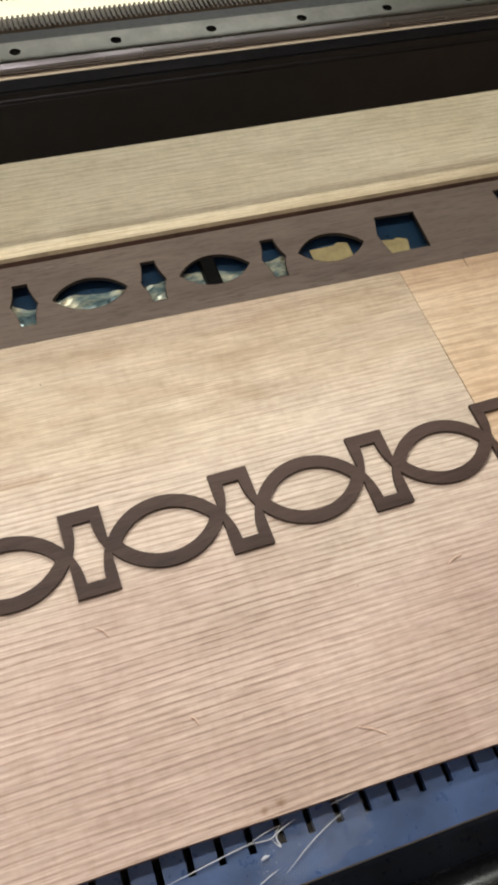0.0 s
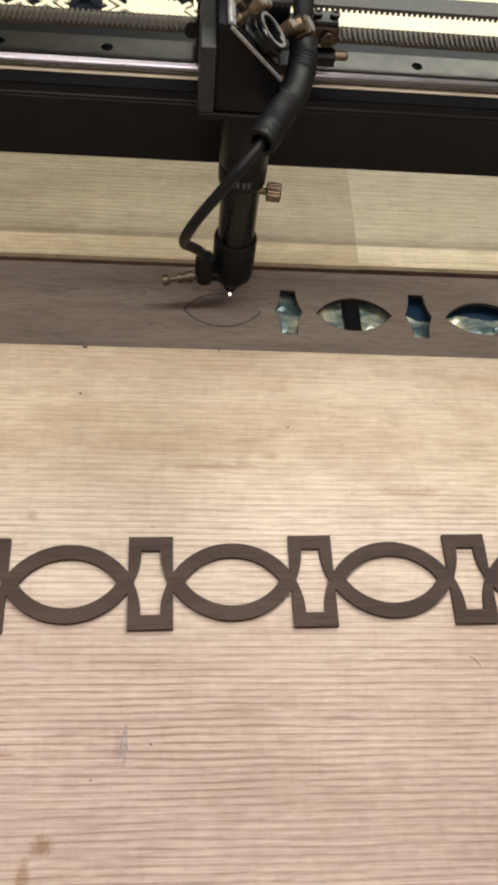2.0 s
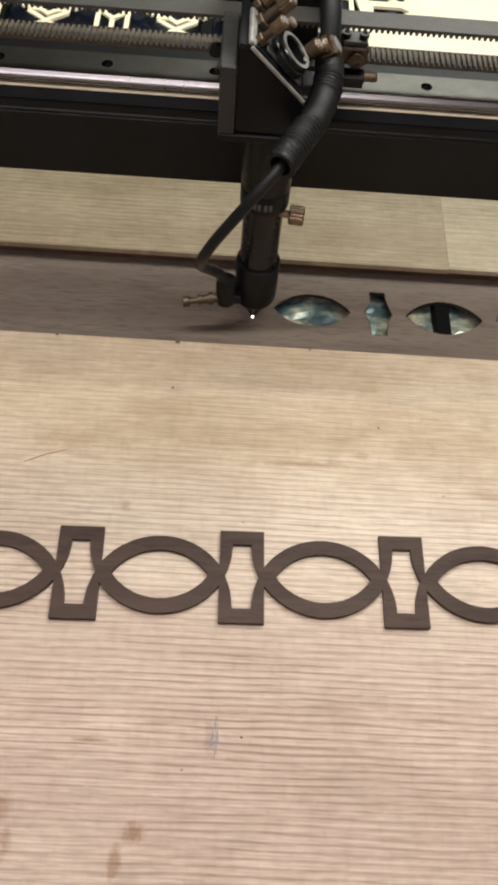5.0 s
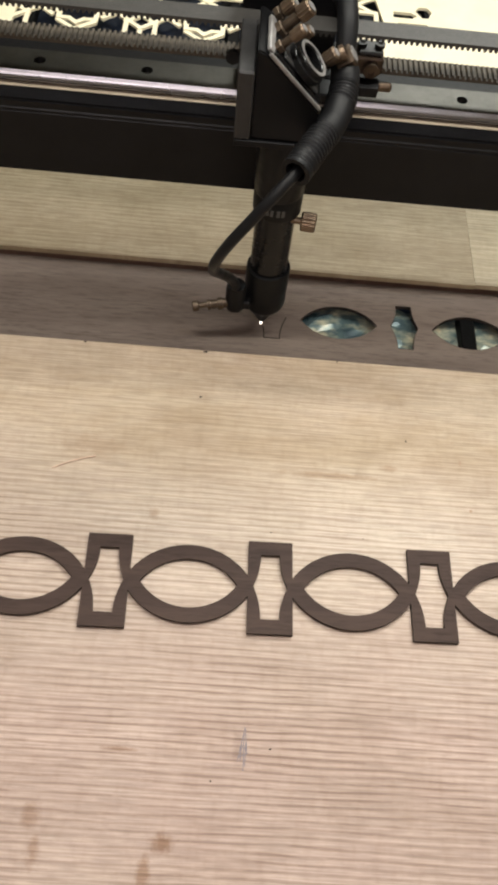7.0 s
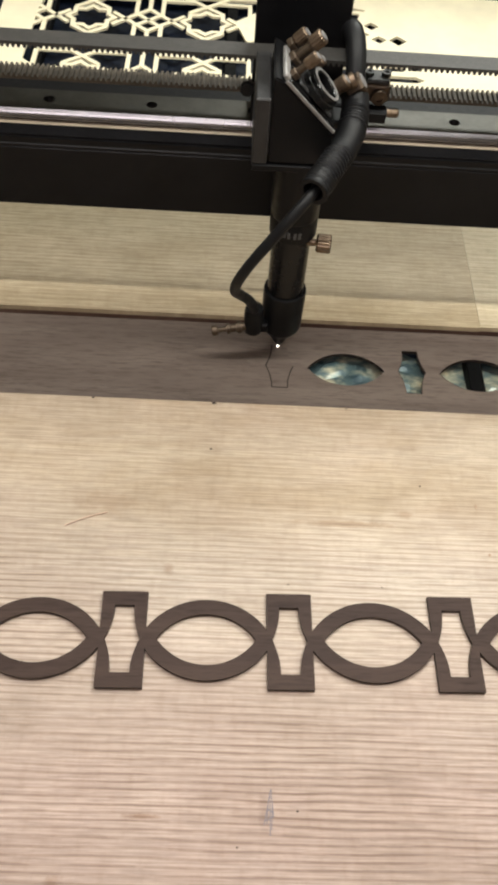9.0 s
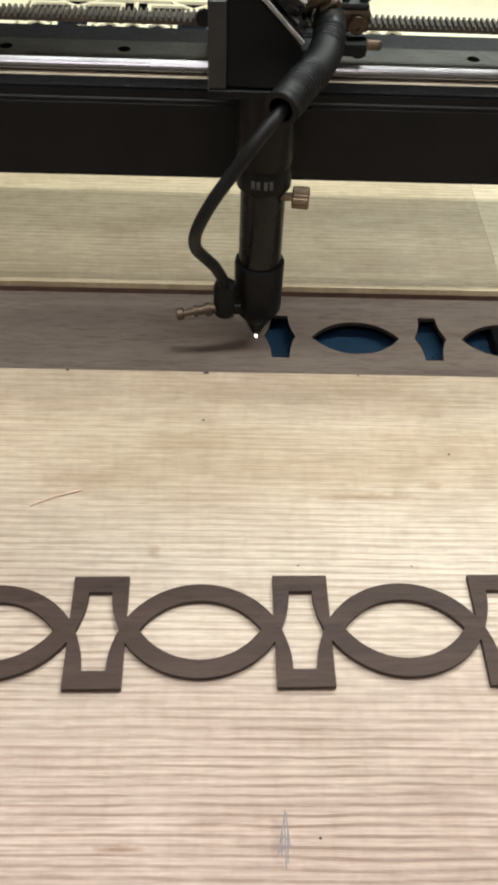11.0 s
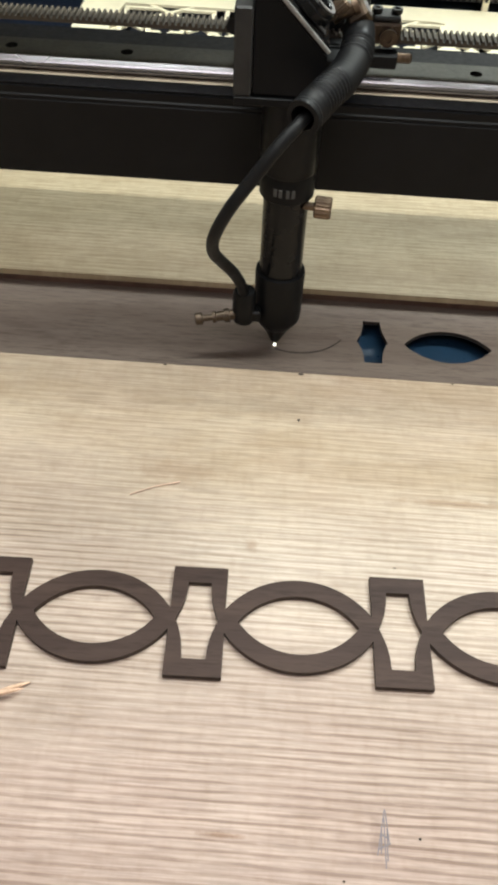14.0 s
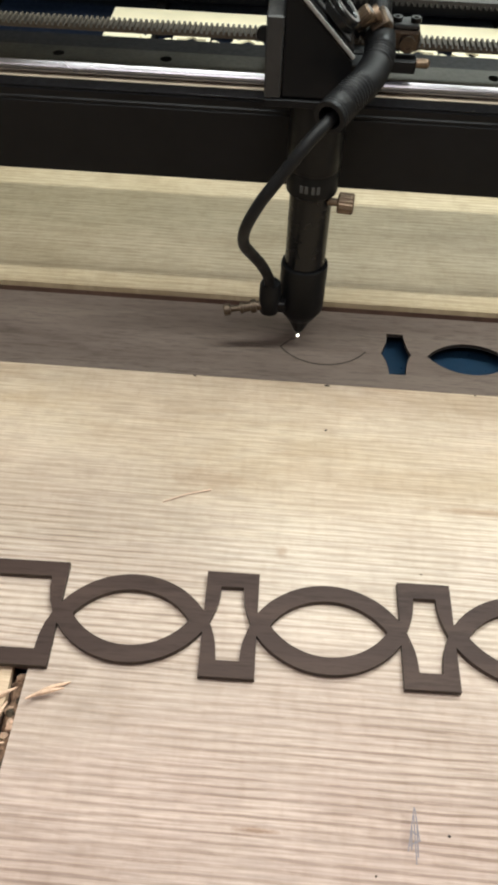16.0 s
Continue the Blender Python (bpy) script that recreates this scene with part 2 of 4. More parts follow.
DARK_BRASS = plain("dark_tarnished_brass", (0.10, 0.075, 0.055), 0.5, 0.9, 0.5, 0.3, 200)
RIM = plain("singed_walnut", (0.050, 0.034, 0.026), 0.7, 0, 0.2, 0.4, 250, 0)
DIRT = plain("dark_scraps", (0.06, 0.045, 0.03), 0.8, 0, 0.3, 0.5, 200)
DUST = plain("brown_sawdust", (0.17, 0.105, 0.07), 0.9, 0, 0.1, 0.55, 420, 0.0006)
WALLPAINT = plain("cream_wall_paint", (0.62, 0.56, 0.46), 0.7, 0, 0.3, 0.06, 3)
CEILPAINT = plain("white_ceiling_paint", (0.75, 0.72, 0.66), 0.8, 0, 0.3, 0.04, 3)
CONCRETE = plain("concrete_floor", (0.22, 0.20, 0.18), 0.7, 0, 0.4, 0.2, 6)


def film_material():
    m = Mat("crumpled_film_glints", 0.30, 0.25, 0.5)
    # the film's reflections and glints are painted in as a teal-to-gold ramp
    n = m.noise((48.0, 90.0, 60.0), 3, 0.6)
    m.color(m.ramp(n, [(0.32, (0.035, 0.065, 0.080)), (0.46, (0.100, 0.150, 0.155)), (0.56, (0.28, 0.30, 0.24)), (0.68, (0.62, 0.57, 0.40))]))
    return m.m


GLINT_FILM = film_material()
SLIVER = plain("pale_sliver", (0.66, 0.46, 0.36), 0.7)
PENCIL = plain("pencil_grey", (0.21, 0.19, 0.21), 0.9, 0, 0.1)
STAIN = plain("brown_resin_stain", (0.36, 0.24, 0.165), 0.6, 0, 0.3, 0.3, 120, 0)
LABEL = plain("grey_print", (0.055, 0.055, 0.055), 0.6)


def glow(name, color, strength):
    m = bpy.data.materials.new(name)
    m.use_nodes = True
    b = m.node_tree.nodes["Principled BSDF"]
    b.inputs["Base Color"].default_value = (*color, 1)
    b.inputs["Emission Color"].default_value = (*color, 1)
    b.inputs["Emission Strength"].default_value = strength
    return m


SPARK = glow("laser_spot", (1.0, 0.93, 0.80), 4.0)
LAMPGLOW = glow("lamp_diffuser", (1.0, 0.9, 0.75), 3.0)

# ---- mesh helpers ----


def thing(name, label, category, at=None, group="", kind=""):
    ob = new(name)
    ob.empty_display_size = 0.02
    if at is not None:
        ob.matrix_world = at
    return tagged(ob, label, category, group, kind)


def mesh_of(name, bm, mat, smooth=False):
    bmesh.ops.recalc_face_normals(bm, faces=bm.faces)
    me = bpy.data.meshes.new(name)
    bm.to_mesh(me)
    bm.free()
    for k in mat if isinstance(mat, (list, tuple)) else [mat]:
        me.materials.append(k)
    if smooth:
        for p in me.polygons:
            p.use_smooth = True
        me.set_sharp_from_angle(angle=radians(38))
    return me


def part(name, bm, mat, parent=None, label="", smooth=False):
    ob = new(name, mesh_of(name, bm, mat, smooth))
    if parent is not None:
        ob.parent = parent
    if label:
        ob["label"] = label
    return ob


def box(x0, x1, y0, y1, z0, z1, bevel=0.0, bm=None, seg=1):
    own = bm if bm is not None else bmesh.new()
    g = bmesh.ops.create_cube(own, size=1.0)
    for v in g["verts"]:
        v.co = Vector(((x0 + x1) / 2 + v.co.x * (x1 - x0), (y0 + y1) / 2 + v.co.y * (y1 - y0), (z0 + z1) / 2 + v.co.z * (z1 - z0)))
    if bevel:
        es = {e for v in g["verts"] for e in v.link_edges}
        bmesh.ops.bevel(own, geom=list(es), offset=bevel, segments=seg, affect="EDGES", profile=0.6)
    return own


def lathe(profile, n=32, bm=None, m=None, ring=False):
    """A turned body about z from (radius, z) pairs."""
    own = bm if bm is not None else bmesh.new()
    rings, made = [], []
    for r, z in profile:
        if r < 1e-6:
            loop = [own.verts.new((0, 0, z))]
        else:
            loop = [own.verts.new((r * math.cos(2 * math.pi * k / n), r * math.sin(2 * math.pi * k / n), z)) for k in range(n)]
        rings.append(loop)
        made += loop
    for a, b in zip(rings, rings[1:]):
        for k in range(n):
            q = [a[k % len(a)], a[(k + 1) % len(a)], b[(k + 1) % len(b)], b[k % len(b)]]
            q = list(dict.fromkeys(q))
            if len(q) > 2:
                own.faces.new(q)
    if ring:
        for k in range(n):
            own.faces.new((rings[-1][k], rings[-1][(k + 1) % n], rings[0][(k + 1) % n], rings[0][k]))
    else:
        for end in (rings[0], rings[-1]):
            if len(end) > 2:
                own.faces.new(end)
    if m is not None:
        bmesh.ops.transform(own, matrix=m, verts=made)
    return own


def knurled(r, h, n=18, chamfer=0.0008):
    bm = bmesh.new()
    prof = [(r * 0.86, 0), (r, chamfer), (r, h - chamfer), (r * 0.84, h)]
    rings = []
    for rr, z in prof:
        rings.append([bm.verts.new((rr * (1 if k % 2 else 0.93) * math.cos(math.pi * k / n), rr * (1 if k % 2 else 0.93) * math.sin(math.pi * k / n), z)) for k in range(2 * n)])
    for a, b in zip(rings, rings[1:]):
        for k in range(2 * n):
            bm.faces.new((a[k], a[(k + 1) % (2 * n)], b[(k + 1) % (2 * n)], b[k]))
    bm.faces.new(rings[0])
    bm.faces.new(rings[-1])
    return bm


def smooth_line(pts, steps=8):
    """Catmull-Rom through the points."""
    p = [Vector(q) for q in pts]
    p = [2 * p[0] - p[1]] + p + [2 * p[-1] - p[-2]]
    out = []
    for i in range(1, len(p) - 2):
        for k in range(steps):
            t = k / steps
            out.append(0.5 * ((2 * p[i]) + (p[i + 1] - p[i - 1]) * t + (2 * p[i - 1] - 5 * p[i] + 4 * p[i + 1] - p[i + 2]) * t * t + (3 * p[i] - p[i - 1] - 3 * p[i + 1] + p[i + 2]) * t ** 3))
    out.append(p[-2])
    return out


def sweep(line, radius, n=14, bm=None, cap=True):
    """A round body along a line; radius is a number or a function of the arc length."""
    own = bm if bm is not None else bmesh.new()
    rings, s, up = [], 0.0, Vector((0.31, 0.2, 0.93))
    for i, q in enumerate(line):
        d = (line[min(i + 1, len(line) - 1)] - line[max(i - 1, 0)]).normalized()
        if i:
            s += (q - line[i - 1]).length
        side = d.cross(up).normalized()
        up = side.cross(d).normalized()
        r = radius(s) if callable(radius) else radius
        rings.append([own.verts.new(q + r * (math.cos(2 * math.pi * k / n) * side + math.sin(2 * math.pi * k / n) * up)) for k in range(n)])
    for a, b in zip(rings, rings[1:]):
        for k in range(n):
            own.faces.new((a[k], a[(k + 1) % n], b[(k + 1) % n], b[k]))
    if cap:
        own.faces.new(rings[0])
        own.faces.new(rings[-1])
    return own


def plate(loops, z0, z1, side_index=0):
    """A flat plate between z0 and z1: the first loop is its outline, the others are openings through it."""
    bm = bmesh.new()
    tops, edges = [], []
    for loop in loops:
        vs = [bm.verts.new((x, y, z1)) for x, y in loop]
        tops.append(vs)
        edges += [bm.edges.new((vs[k], vs[(k + 1) % len(vs)])) for k in range(len(vs))]
    bmesh.ops.triangle_fill(bm, use_beauty=True, use_dissolve=False, edges=edges, normal=(0, 0, 1))
    faces = list(bm.faces)
    low = {v: bm.verts.new((v.co.x, v.co.y, z0)) for vs in tops for v in vs}
    for f in faces:
        bm.faces.new([low[v] for v in reversed(f.verts)])
    for vs in tops:
        for k in range(len(vs)):
            a, b = vs[k], vs[(k + 1) % len(vs)]
            bm.faces.new((a, b, low[b], low[a])).material_index = side_index
    return bm


def arc_pts(cx, cy, r, a0, a1, n):
    return [(cx + r * math.cos(a0 + (a1 - a0) * k / n), cy + r * math.sin(a0 + (a1 - a0) * k / n)) for k in range(n + 1)]


EYE_A, EYE_B, BAND = 0.0275, 0.0146, 0.0085
EYE_R = (EYE_A ** 2 + EYE_B ** 2) / (2 * EYE_B)
EYE_D = EYE_R - EYE_B


def eye_loop(cx, cy, n=14, grow=0.0):
    """The eye-shaped opening, from its right corner along the lower arc to the left and back over the top."""
    r = EYE_R + grow
    half = math.asin(min(1.0, math.sqrt(r * r - EYE_D * EYE_D) / r))
    low = [(cx + r * math.sin(half - 2 * half * k / n), cy + EYE_D - r * math.cos(half - 2 * half * k / n)) for k in range(n + 1)]
    top = [(cx - r * math.sin(half - 2 * half * k / n), cy - EYE_D + r * math.cos(half - 2 * half * k / n)) for k in range(n + 1)]
    return low[:-1] + top[:-1]


def vase_loop(cx, cy, w=0.0054, a=0.0097, h=0.0193, n=6):
    """The small six-cornered opening with hollow sides, clockwise from its right waist."""
    side = [(a + (w - a) * k / n - 0.0011 * math.sin(math.pi * k / n), h * k / n) for k in range(n + 1)]
    low = [(x, -y) for x, y in side] + [(-x, -y) for x, y in reversed(side)]
    top = [(-x, y) for x, y in side[1:]] + [(x, y) for x, y in reversed(side[1:])]
    return [(cx + x, cy + y) for x, y in low + top]


MACHINE = pose(0, 0, 0, 0, 0, ANG)

# ---- room: unseen, added to close the place and bounce the light ----
ROOM = (-2.4, 2.6, -2.2, 3.0, -0.86, 1.95)


def room():
    x0, x1, y0, y1, z0, z1 = ROOM
    w = 0.12
    floor = part("floor", box(x0 - w, x1 + w, y0 - w, y1 + w, z0 - 0.1, z0), CONCRETE)
    tagged(floor, "grey concrete workshop floor", "floor", kind="structure")
    ceil = part("ceiling", box(x0 - w, x1 + w, y0 - w, y1 + w, z1, z1 + 0.1), CEILPAINT)
    tagged(ceil, "white painted workshop ceiling", "ceiling", kind="structure")
    for n, b in (("wall_west", (x0 - w, x0, y0, y1)), ("wall_east", (x1, x1 + w, y0, y1)), ("wall_south", (x0 - w, x1 + w, y0 - w, y0)), ("wall_north", (x0 - w, x1 + w, y1, y1 + w))):
        tagged(part(n, box(*b, z0, z1), WALLPAINT), "cream painted workshop wall", "wall", kind="structure")
    # fittings added for the two unseen fill lamps
    for x, y, sx, sy in ((-0.3, -1.2, 1.24, 0.64), (0.75, 1.7, 1.24, 0.54)):
        lamp = thing("fill_lamp_fitting", "flat fitting with a pale diffuser, added for an unseen fill lamp", "ceiling light", pose(x, y, z1), "ceiling lights")
        part("housing", box(-sx / 2, sx / 2, -sy / 2, sy / 2, -0.07, 0, 0.004), CEILPAINT, lamp)
        part("diffuser", box(-sx / 2 + 0.02, sx / 2 - 0.02, -sy / 2 + 0.02, sy / 2 - 0.02, -0.076, -0.0705, 0.001), LAMPGLOW, lamp, "glowing diffuser")

    # fitting added for the unseen lamp over the bed
    lamp = thing("bed_lamp_fitting", "slim fitting added for an unseen lamp over the bed", "lamp", pose(0.1, 0.160, 0.68))
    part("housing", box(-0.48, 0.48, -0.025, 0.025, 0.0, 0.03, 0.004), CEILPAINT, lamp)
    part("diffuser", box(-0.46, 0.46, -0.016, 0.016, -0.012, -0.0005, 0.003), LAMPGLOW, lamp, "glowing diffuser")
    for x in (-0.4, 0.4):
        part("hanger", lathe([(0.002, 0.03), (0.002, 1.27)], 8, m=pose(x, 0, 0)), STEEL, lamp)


room()

# ---- machine bed ----
FRONT_EDGE, REAR_FACE = -0.165, 0.1655
SLAT_XS = [0.139 + 0.188 * k for k in range(-4, 4)]


def bed():
    b = thing("machine_bed", "blue painted steel bed frame of a laser cutter", "laser cutter bed", MACHINE)
    # front frame rail with its row of notches
    y1, y0 = -0.120, -0.1965
    pitch, nx0, nx1 = 0.0161, -0.62, 0.85
    outline = [(nx0, y0), (nx1, y0), (nx1, y1)]
    x = nx1 - 0.0074
    while x > nx0 + 0.01:
        outline += [(x + 0.0020, y1), (x + 0.0020, -0.1762), (x - 0.0020, -0.1762), (x - 0.0020, y1)]
        x -= pitch
    outline += [(nx0, y1)]
    part("front_rail", plate([outline], -0.017, BED - 0.001), BLUE, b, "blue rail with a row of dark notches")
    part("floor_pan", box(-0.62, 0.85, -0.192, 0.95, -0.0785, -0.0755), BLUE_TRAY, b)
    part("front_web", box(nx0, nx1, -0.1960, -0.1925, -0.075, -0.0172, 0.001), BLUE, b)
    # dark sheet added below the notches in place of the shade inside them
    part("notch_shade", box(nx0, nx1, -0.178, -0.12, -0.045, -0.0405), DIRT, b)
    part("side_rail", box(-0.66, -0.621, -0.2, 0.95, -0.075, BED - 0.001, 0.002), BLUE, b)
    part("side_rail", box(0.851, 0.89, -0.2, 0.95, -0.075, BED - 0.001, 0.002), BLUE, b)
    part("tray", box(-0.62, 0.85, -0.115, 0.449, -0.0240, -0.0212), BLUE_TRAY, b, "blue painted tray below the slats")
    part("rear_tray", box(-0.62, 0.85, 0.4495, 0.899, -0.0240, -0.0212), TRAY_SHADE, b, "rear part of the tray, darkened for the shade below the fretwork")
    part("back_rail", box(-0.62, 0.85, 0.90, 0.95, -0.075, BED - 0.001, 0.002), BLACK_PAINT, b)
    part("front_apron", box(-0.66, 0.89, -0.40, -0.1975, -0.090, -0.0795, 0.003), BLUE, b)
    tube = lathe([(0.017, -0.75), (0.017, 0.8)], 24, m=pose(0.1, -0.232, -0.045, 0, 90, 0))
    part("front_roller", tube, BLACK_GLOSS, b, "dark glossy roller in front of the rail", smooth=True)
    legs = ((-0.6, -0.15), (0.83, -0.15), (-0.6, 0.9), (0.83, 0.9))
    for x, y in legs:
        part("leg", box(x - 0.03, x + 0.03, y - 0.03, y + 0.03, -0.86, -0.0805, 0.003), BLUE, b)
    for x in SLAT_XS:
        part("slat", box(x - 0.0055, x + 0.0055, -0.10, 0.899, -0.0210, BED - 0.0003, 0.0006), SLAT_BLACK, b, "black support slat")


bed()

# ---- boards on the bed ----


def board(name, label, mat, outline, z1, group="boards on the bed"):
    ob = thing(name, label, "board", MACHINE, group)
    part("panel", plate([outline], BED, z1 - 0.0042, 1), [mat, BURNT_EDGE], ob)
    part("veneer", plate([outline], z1 - 0.0042, z1), mat, ob, "pale top veneer")
    return ob


def rect(x0, x1, y0, y1):
    return [(x0, y0), (x1, y0), (x1, y1), (x0, y1)]


NOTCH_X, NOTCH_Y, BOARD_X1 = -0.1815, -0.0270, 0.4612
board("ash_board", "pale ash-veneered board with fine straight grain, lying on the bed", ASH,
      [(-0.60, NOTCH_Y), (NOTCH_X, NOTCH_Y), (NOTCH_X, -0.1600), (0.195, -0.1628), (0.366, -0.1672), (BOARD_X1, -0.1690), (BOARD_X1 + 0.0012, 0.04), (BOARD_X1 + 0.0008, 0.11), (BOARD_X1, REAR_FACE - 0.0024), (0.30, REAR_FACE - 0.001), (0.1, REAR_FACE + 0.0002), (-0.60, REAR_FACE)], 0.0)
board("ash_board", "warmer ash-veneered board with coarse grain, butted against another", ASH_OTHER, [(0.4640, FRONT_EDGE + 0.006), (0.84, FRONT_EDGE + 0.006), (0.84, REAR_FACE - 0.005), (0.5172, REAR_FACE - 0.0024), (0.5162, REAR_FACE - 0.0145), (0.5158, REAR_FACE - 0.0023), (0.4618, REAR_FACE - 0.0022), (0.4632, 0.06)], -0.0004)
board("ash_board", "pinkish ash-veneered board beyond a dirty gap", ASH_OTHER, [(-0.60, FRONT_EDGE + 0.003), (-0.1872, FRONT_EDGE + 0.003), (-0.1880, -0.10), (-0.1868, -0.085), (-0.1886, -0.07), (-0.1896, -0.055), (-0.1880, -0.045), (-0.1890, NOTCH_Y - 0.002), (-0.60, NOTCH_Y - 0.002)], -0.001)
board("ash_board", "dull ash-veneered board behind the walnut strip", ASH_REAR, rect(-0.60, 0.1444, 0.2450, 0.47), 0.0)
board("ash_board", "dull ash-veneered board with a butted end, behind the walnut strip", ASH_REAR_B, rect(0.1445, 0.84, 0.2456, 0.47), 0.0002)

# ---- walnut strip being cut ----
STEP = 0.0950
EYES = [(0.0441 + STEP * k, 0.2062) for k in range(-1, 5)]      # the first is still being cut
VASES = [(-0.0035 + STEP * k, 0.2066) for k in range(0, 5)]


def strip_holes():
    loops = [eye_loop(*c) for c in EYES] + [vase_loop(*c) for c in VASES]
    y = 0.2030
    loops.append([(0.4690, 0.1885), (0.5030, 0.1885), (0.5045, 0.2272), (0.4702, 0.2283), (0.4647, 0.2090)])
    loops.append([(0.582, y - 0.014), (0.615, y - 0.014), (0.615, y + 0.0310), (0.582, y + 0.0310)])
    return loops


strip = thing("walnut_strip", "brown walnut strip with a row of cut openings", "wood strip", MACHINE)
X0, X1, Y0, Y1 = -0.46, 0.64, 0.1662, 0.2448
part("sheet", plate([[(X0, Y0), (X1, Y0), (X1, Y1), (X0, Y1)]] + strip_holes(), BED, ZS, 1), [WALNUT, SCORCH], strip)


def burnt_rims():
    for c in EYES[2:]:
        part("burnt_rim", plate([eye_loop(*c, 14, 0.0003), eye_loop(*c)], ZS - 0.0002, ZS + 0.00012), RIM, strip, "singed edge round an opening")
    for cx, cy in VASES[1:]:
        inner = vase_loop(cx, cy)
        outer = [(cx + (x - cx) * 1.045, cy + (y - cy) * 1.016) for x, y in inner]
        part("burnt_rim", plate([outer, inner], ZS - 0.0002, ZS + 0.00012), RIM, strip, "singed edge round an opening")


burnt_rims()


def offcut(loop, name, label):
    """A cut-out of the strip, about its own middle, with the scorched line that the beam leaves round it."""
    cx, cy = sum(p[0] for p in loop) / len(loop), sum(p[1] for p in loop) / len(loop)
    at = MACHINE @ pose(cx, cy, 0)
    ob = thing(name, label, "offcut", at, "offcuts in the strip")
    local = [(x - cx, y - cy) for x, y in loop]
    part("blank", plate([[(x * 0.9996, y * 0.9996) for x, y in local]], BED, ZS, 1), [WALNUT, SCORCH], ob)
    return ob, at, local


def kerf_piece(a, b, parent, width=0.0009):
    d = (Vector((*b, 0)) - Vector((*a, 0)))
    bm = box(-0.00015, d.length + 0.00015, -width / 2, width / 2, ZS - 0.0012, ZS - 0.00025)
    ob = part("scorch_line", bm, SCORCH, parent)
    ob.location = (*a, 0)
    ob.rotation_euler = (0, 0, math.atan2(d.y, d.x))
    return ob


KERF_RISE = 0.0004

# ---- what lies below the strip ----


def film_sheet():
    ob = thing("plastic_film", "crumpled clear film in the blue tray, its shine painted in", "film", MACHINE)
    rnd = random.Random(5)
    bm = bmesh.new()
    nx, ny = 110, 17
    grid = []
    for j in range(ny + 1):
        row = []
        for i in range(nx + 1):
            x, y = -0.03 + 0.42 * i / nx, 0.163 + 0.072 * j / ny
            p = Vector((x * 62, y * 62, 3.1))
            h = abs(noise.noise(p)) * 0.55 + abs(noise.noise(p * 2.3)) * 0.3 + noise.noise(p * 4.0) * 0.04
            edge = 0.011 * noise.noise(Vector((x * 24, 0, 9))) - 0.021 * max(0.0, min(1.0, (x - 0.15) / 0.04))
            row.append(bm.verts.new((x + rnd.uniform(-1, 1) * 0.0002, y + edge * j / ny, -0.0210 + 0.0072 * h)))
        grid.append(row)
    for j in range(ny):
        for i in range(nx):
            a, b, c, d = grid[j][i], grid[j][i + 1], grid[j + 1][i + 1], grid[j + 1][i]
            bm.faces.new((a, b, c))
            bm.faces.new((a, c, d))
    part("film", bm, GLINT_FILM, ob)
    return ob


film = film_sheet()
for x, y, a in ((0.428, 0.211, 4), (0.477, 0.206, -8)):
    t = thing("tape_scrap", "yellowish scrap of masking tape below the strip", "tape", MACHINE @ pose(x, y, -0.0198, 3, 0, a), "tape scraps")
    bm = plate([[(-0.017, -0.012), (0.016, -0.013), (0.017, 0.006), (0.009, 0.008), (0.004, 0.006), (-0.016, 0.007)]], -0.0004, 0.0004)
    part("scrap", bm, TAPE, t)

# ---- frieze laid on the board ----
FRIEZE_T = 0.0030
BOX_W, BOX_H = 0.01275, 0.0275


def frieze():
    """Vase frames and eye links, butted to one another as one cut piece."""
    ob = thing("walnut_frieze", "cut walnut frieze of eye and vase shapes lying on the board", "frieze")
    r = EYE_R + BAND
    xs = [-0.1862, -0.0925, 0.0003, 0.0937, 0.1879, 0.2823, 0.3766, 0.4700]
    last = len(xs) - 1
    for k, x in enumerate(xs):
        x0 = x - (0.052 if k == 0 else BOX_W)
        x1 = x + (0.052 if k == last else BOX_W)
        side = [(0.0097, 0.0), (0.0072, 0.0064), (0.0058, 0.0128), (0.0054, 0.0193)]
        if k == 0:
            hole = [(x0 + 0.0075, -0.0193)] + [(x + u, -v) for u, v in reversed(side)] + [(x + u, v) for u, v in side[1:]] + [(x0 + 0.0075, 0.0193)]
        elif k == last:
            hole = [(x1 - 0.0075, 0.0193)] + [(x - u, v) for u, v in reversed(side)] + [(x - u, -v) for u, v in side[1:]] + [(x1 - 0.0075, -0.0193)]
        else:
            hole = vase_loop(x, 0)
        part("vase_frame", plate([[(x0, -BOX_H), (x1, -BOX_H), (x1, BOX_H), (x0, BOX_H)], hole], 0.0, FRIEZE_T, 1), [WALNUT_CUT, CUT_EDGE], ob)
        if k < last:
            c, gap = (x + xs[k + 1]) / 2, xs[k + 1] - x
            half, n = gap / 2 - BOX_W, 26
            us = [-half + 2 * half * i / n for i in range(n + 1)]
            low = [(c + u, EYE_D - math.sqrt(r * r - u * u)) for u in us]
            top = [(c + u, math.sqrt(r * r - u * u) - EYE_D) for u in reversed(us)]
            part("eye_link", plate([low + top, eye_loop(c, 0, 18)], 0.0, FRIEZE_T, 1), [WALNUT_CUT, CUT_EDGE], ob)


frieze()

# ---- gantry ----
gantry = thing("gantry", "black gantry beam with a steel rail and toothed belts", "gantry")
GX0, GX1 = -0.62, 0.86


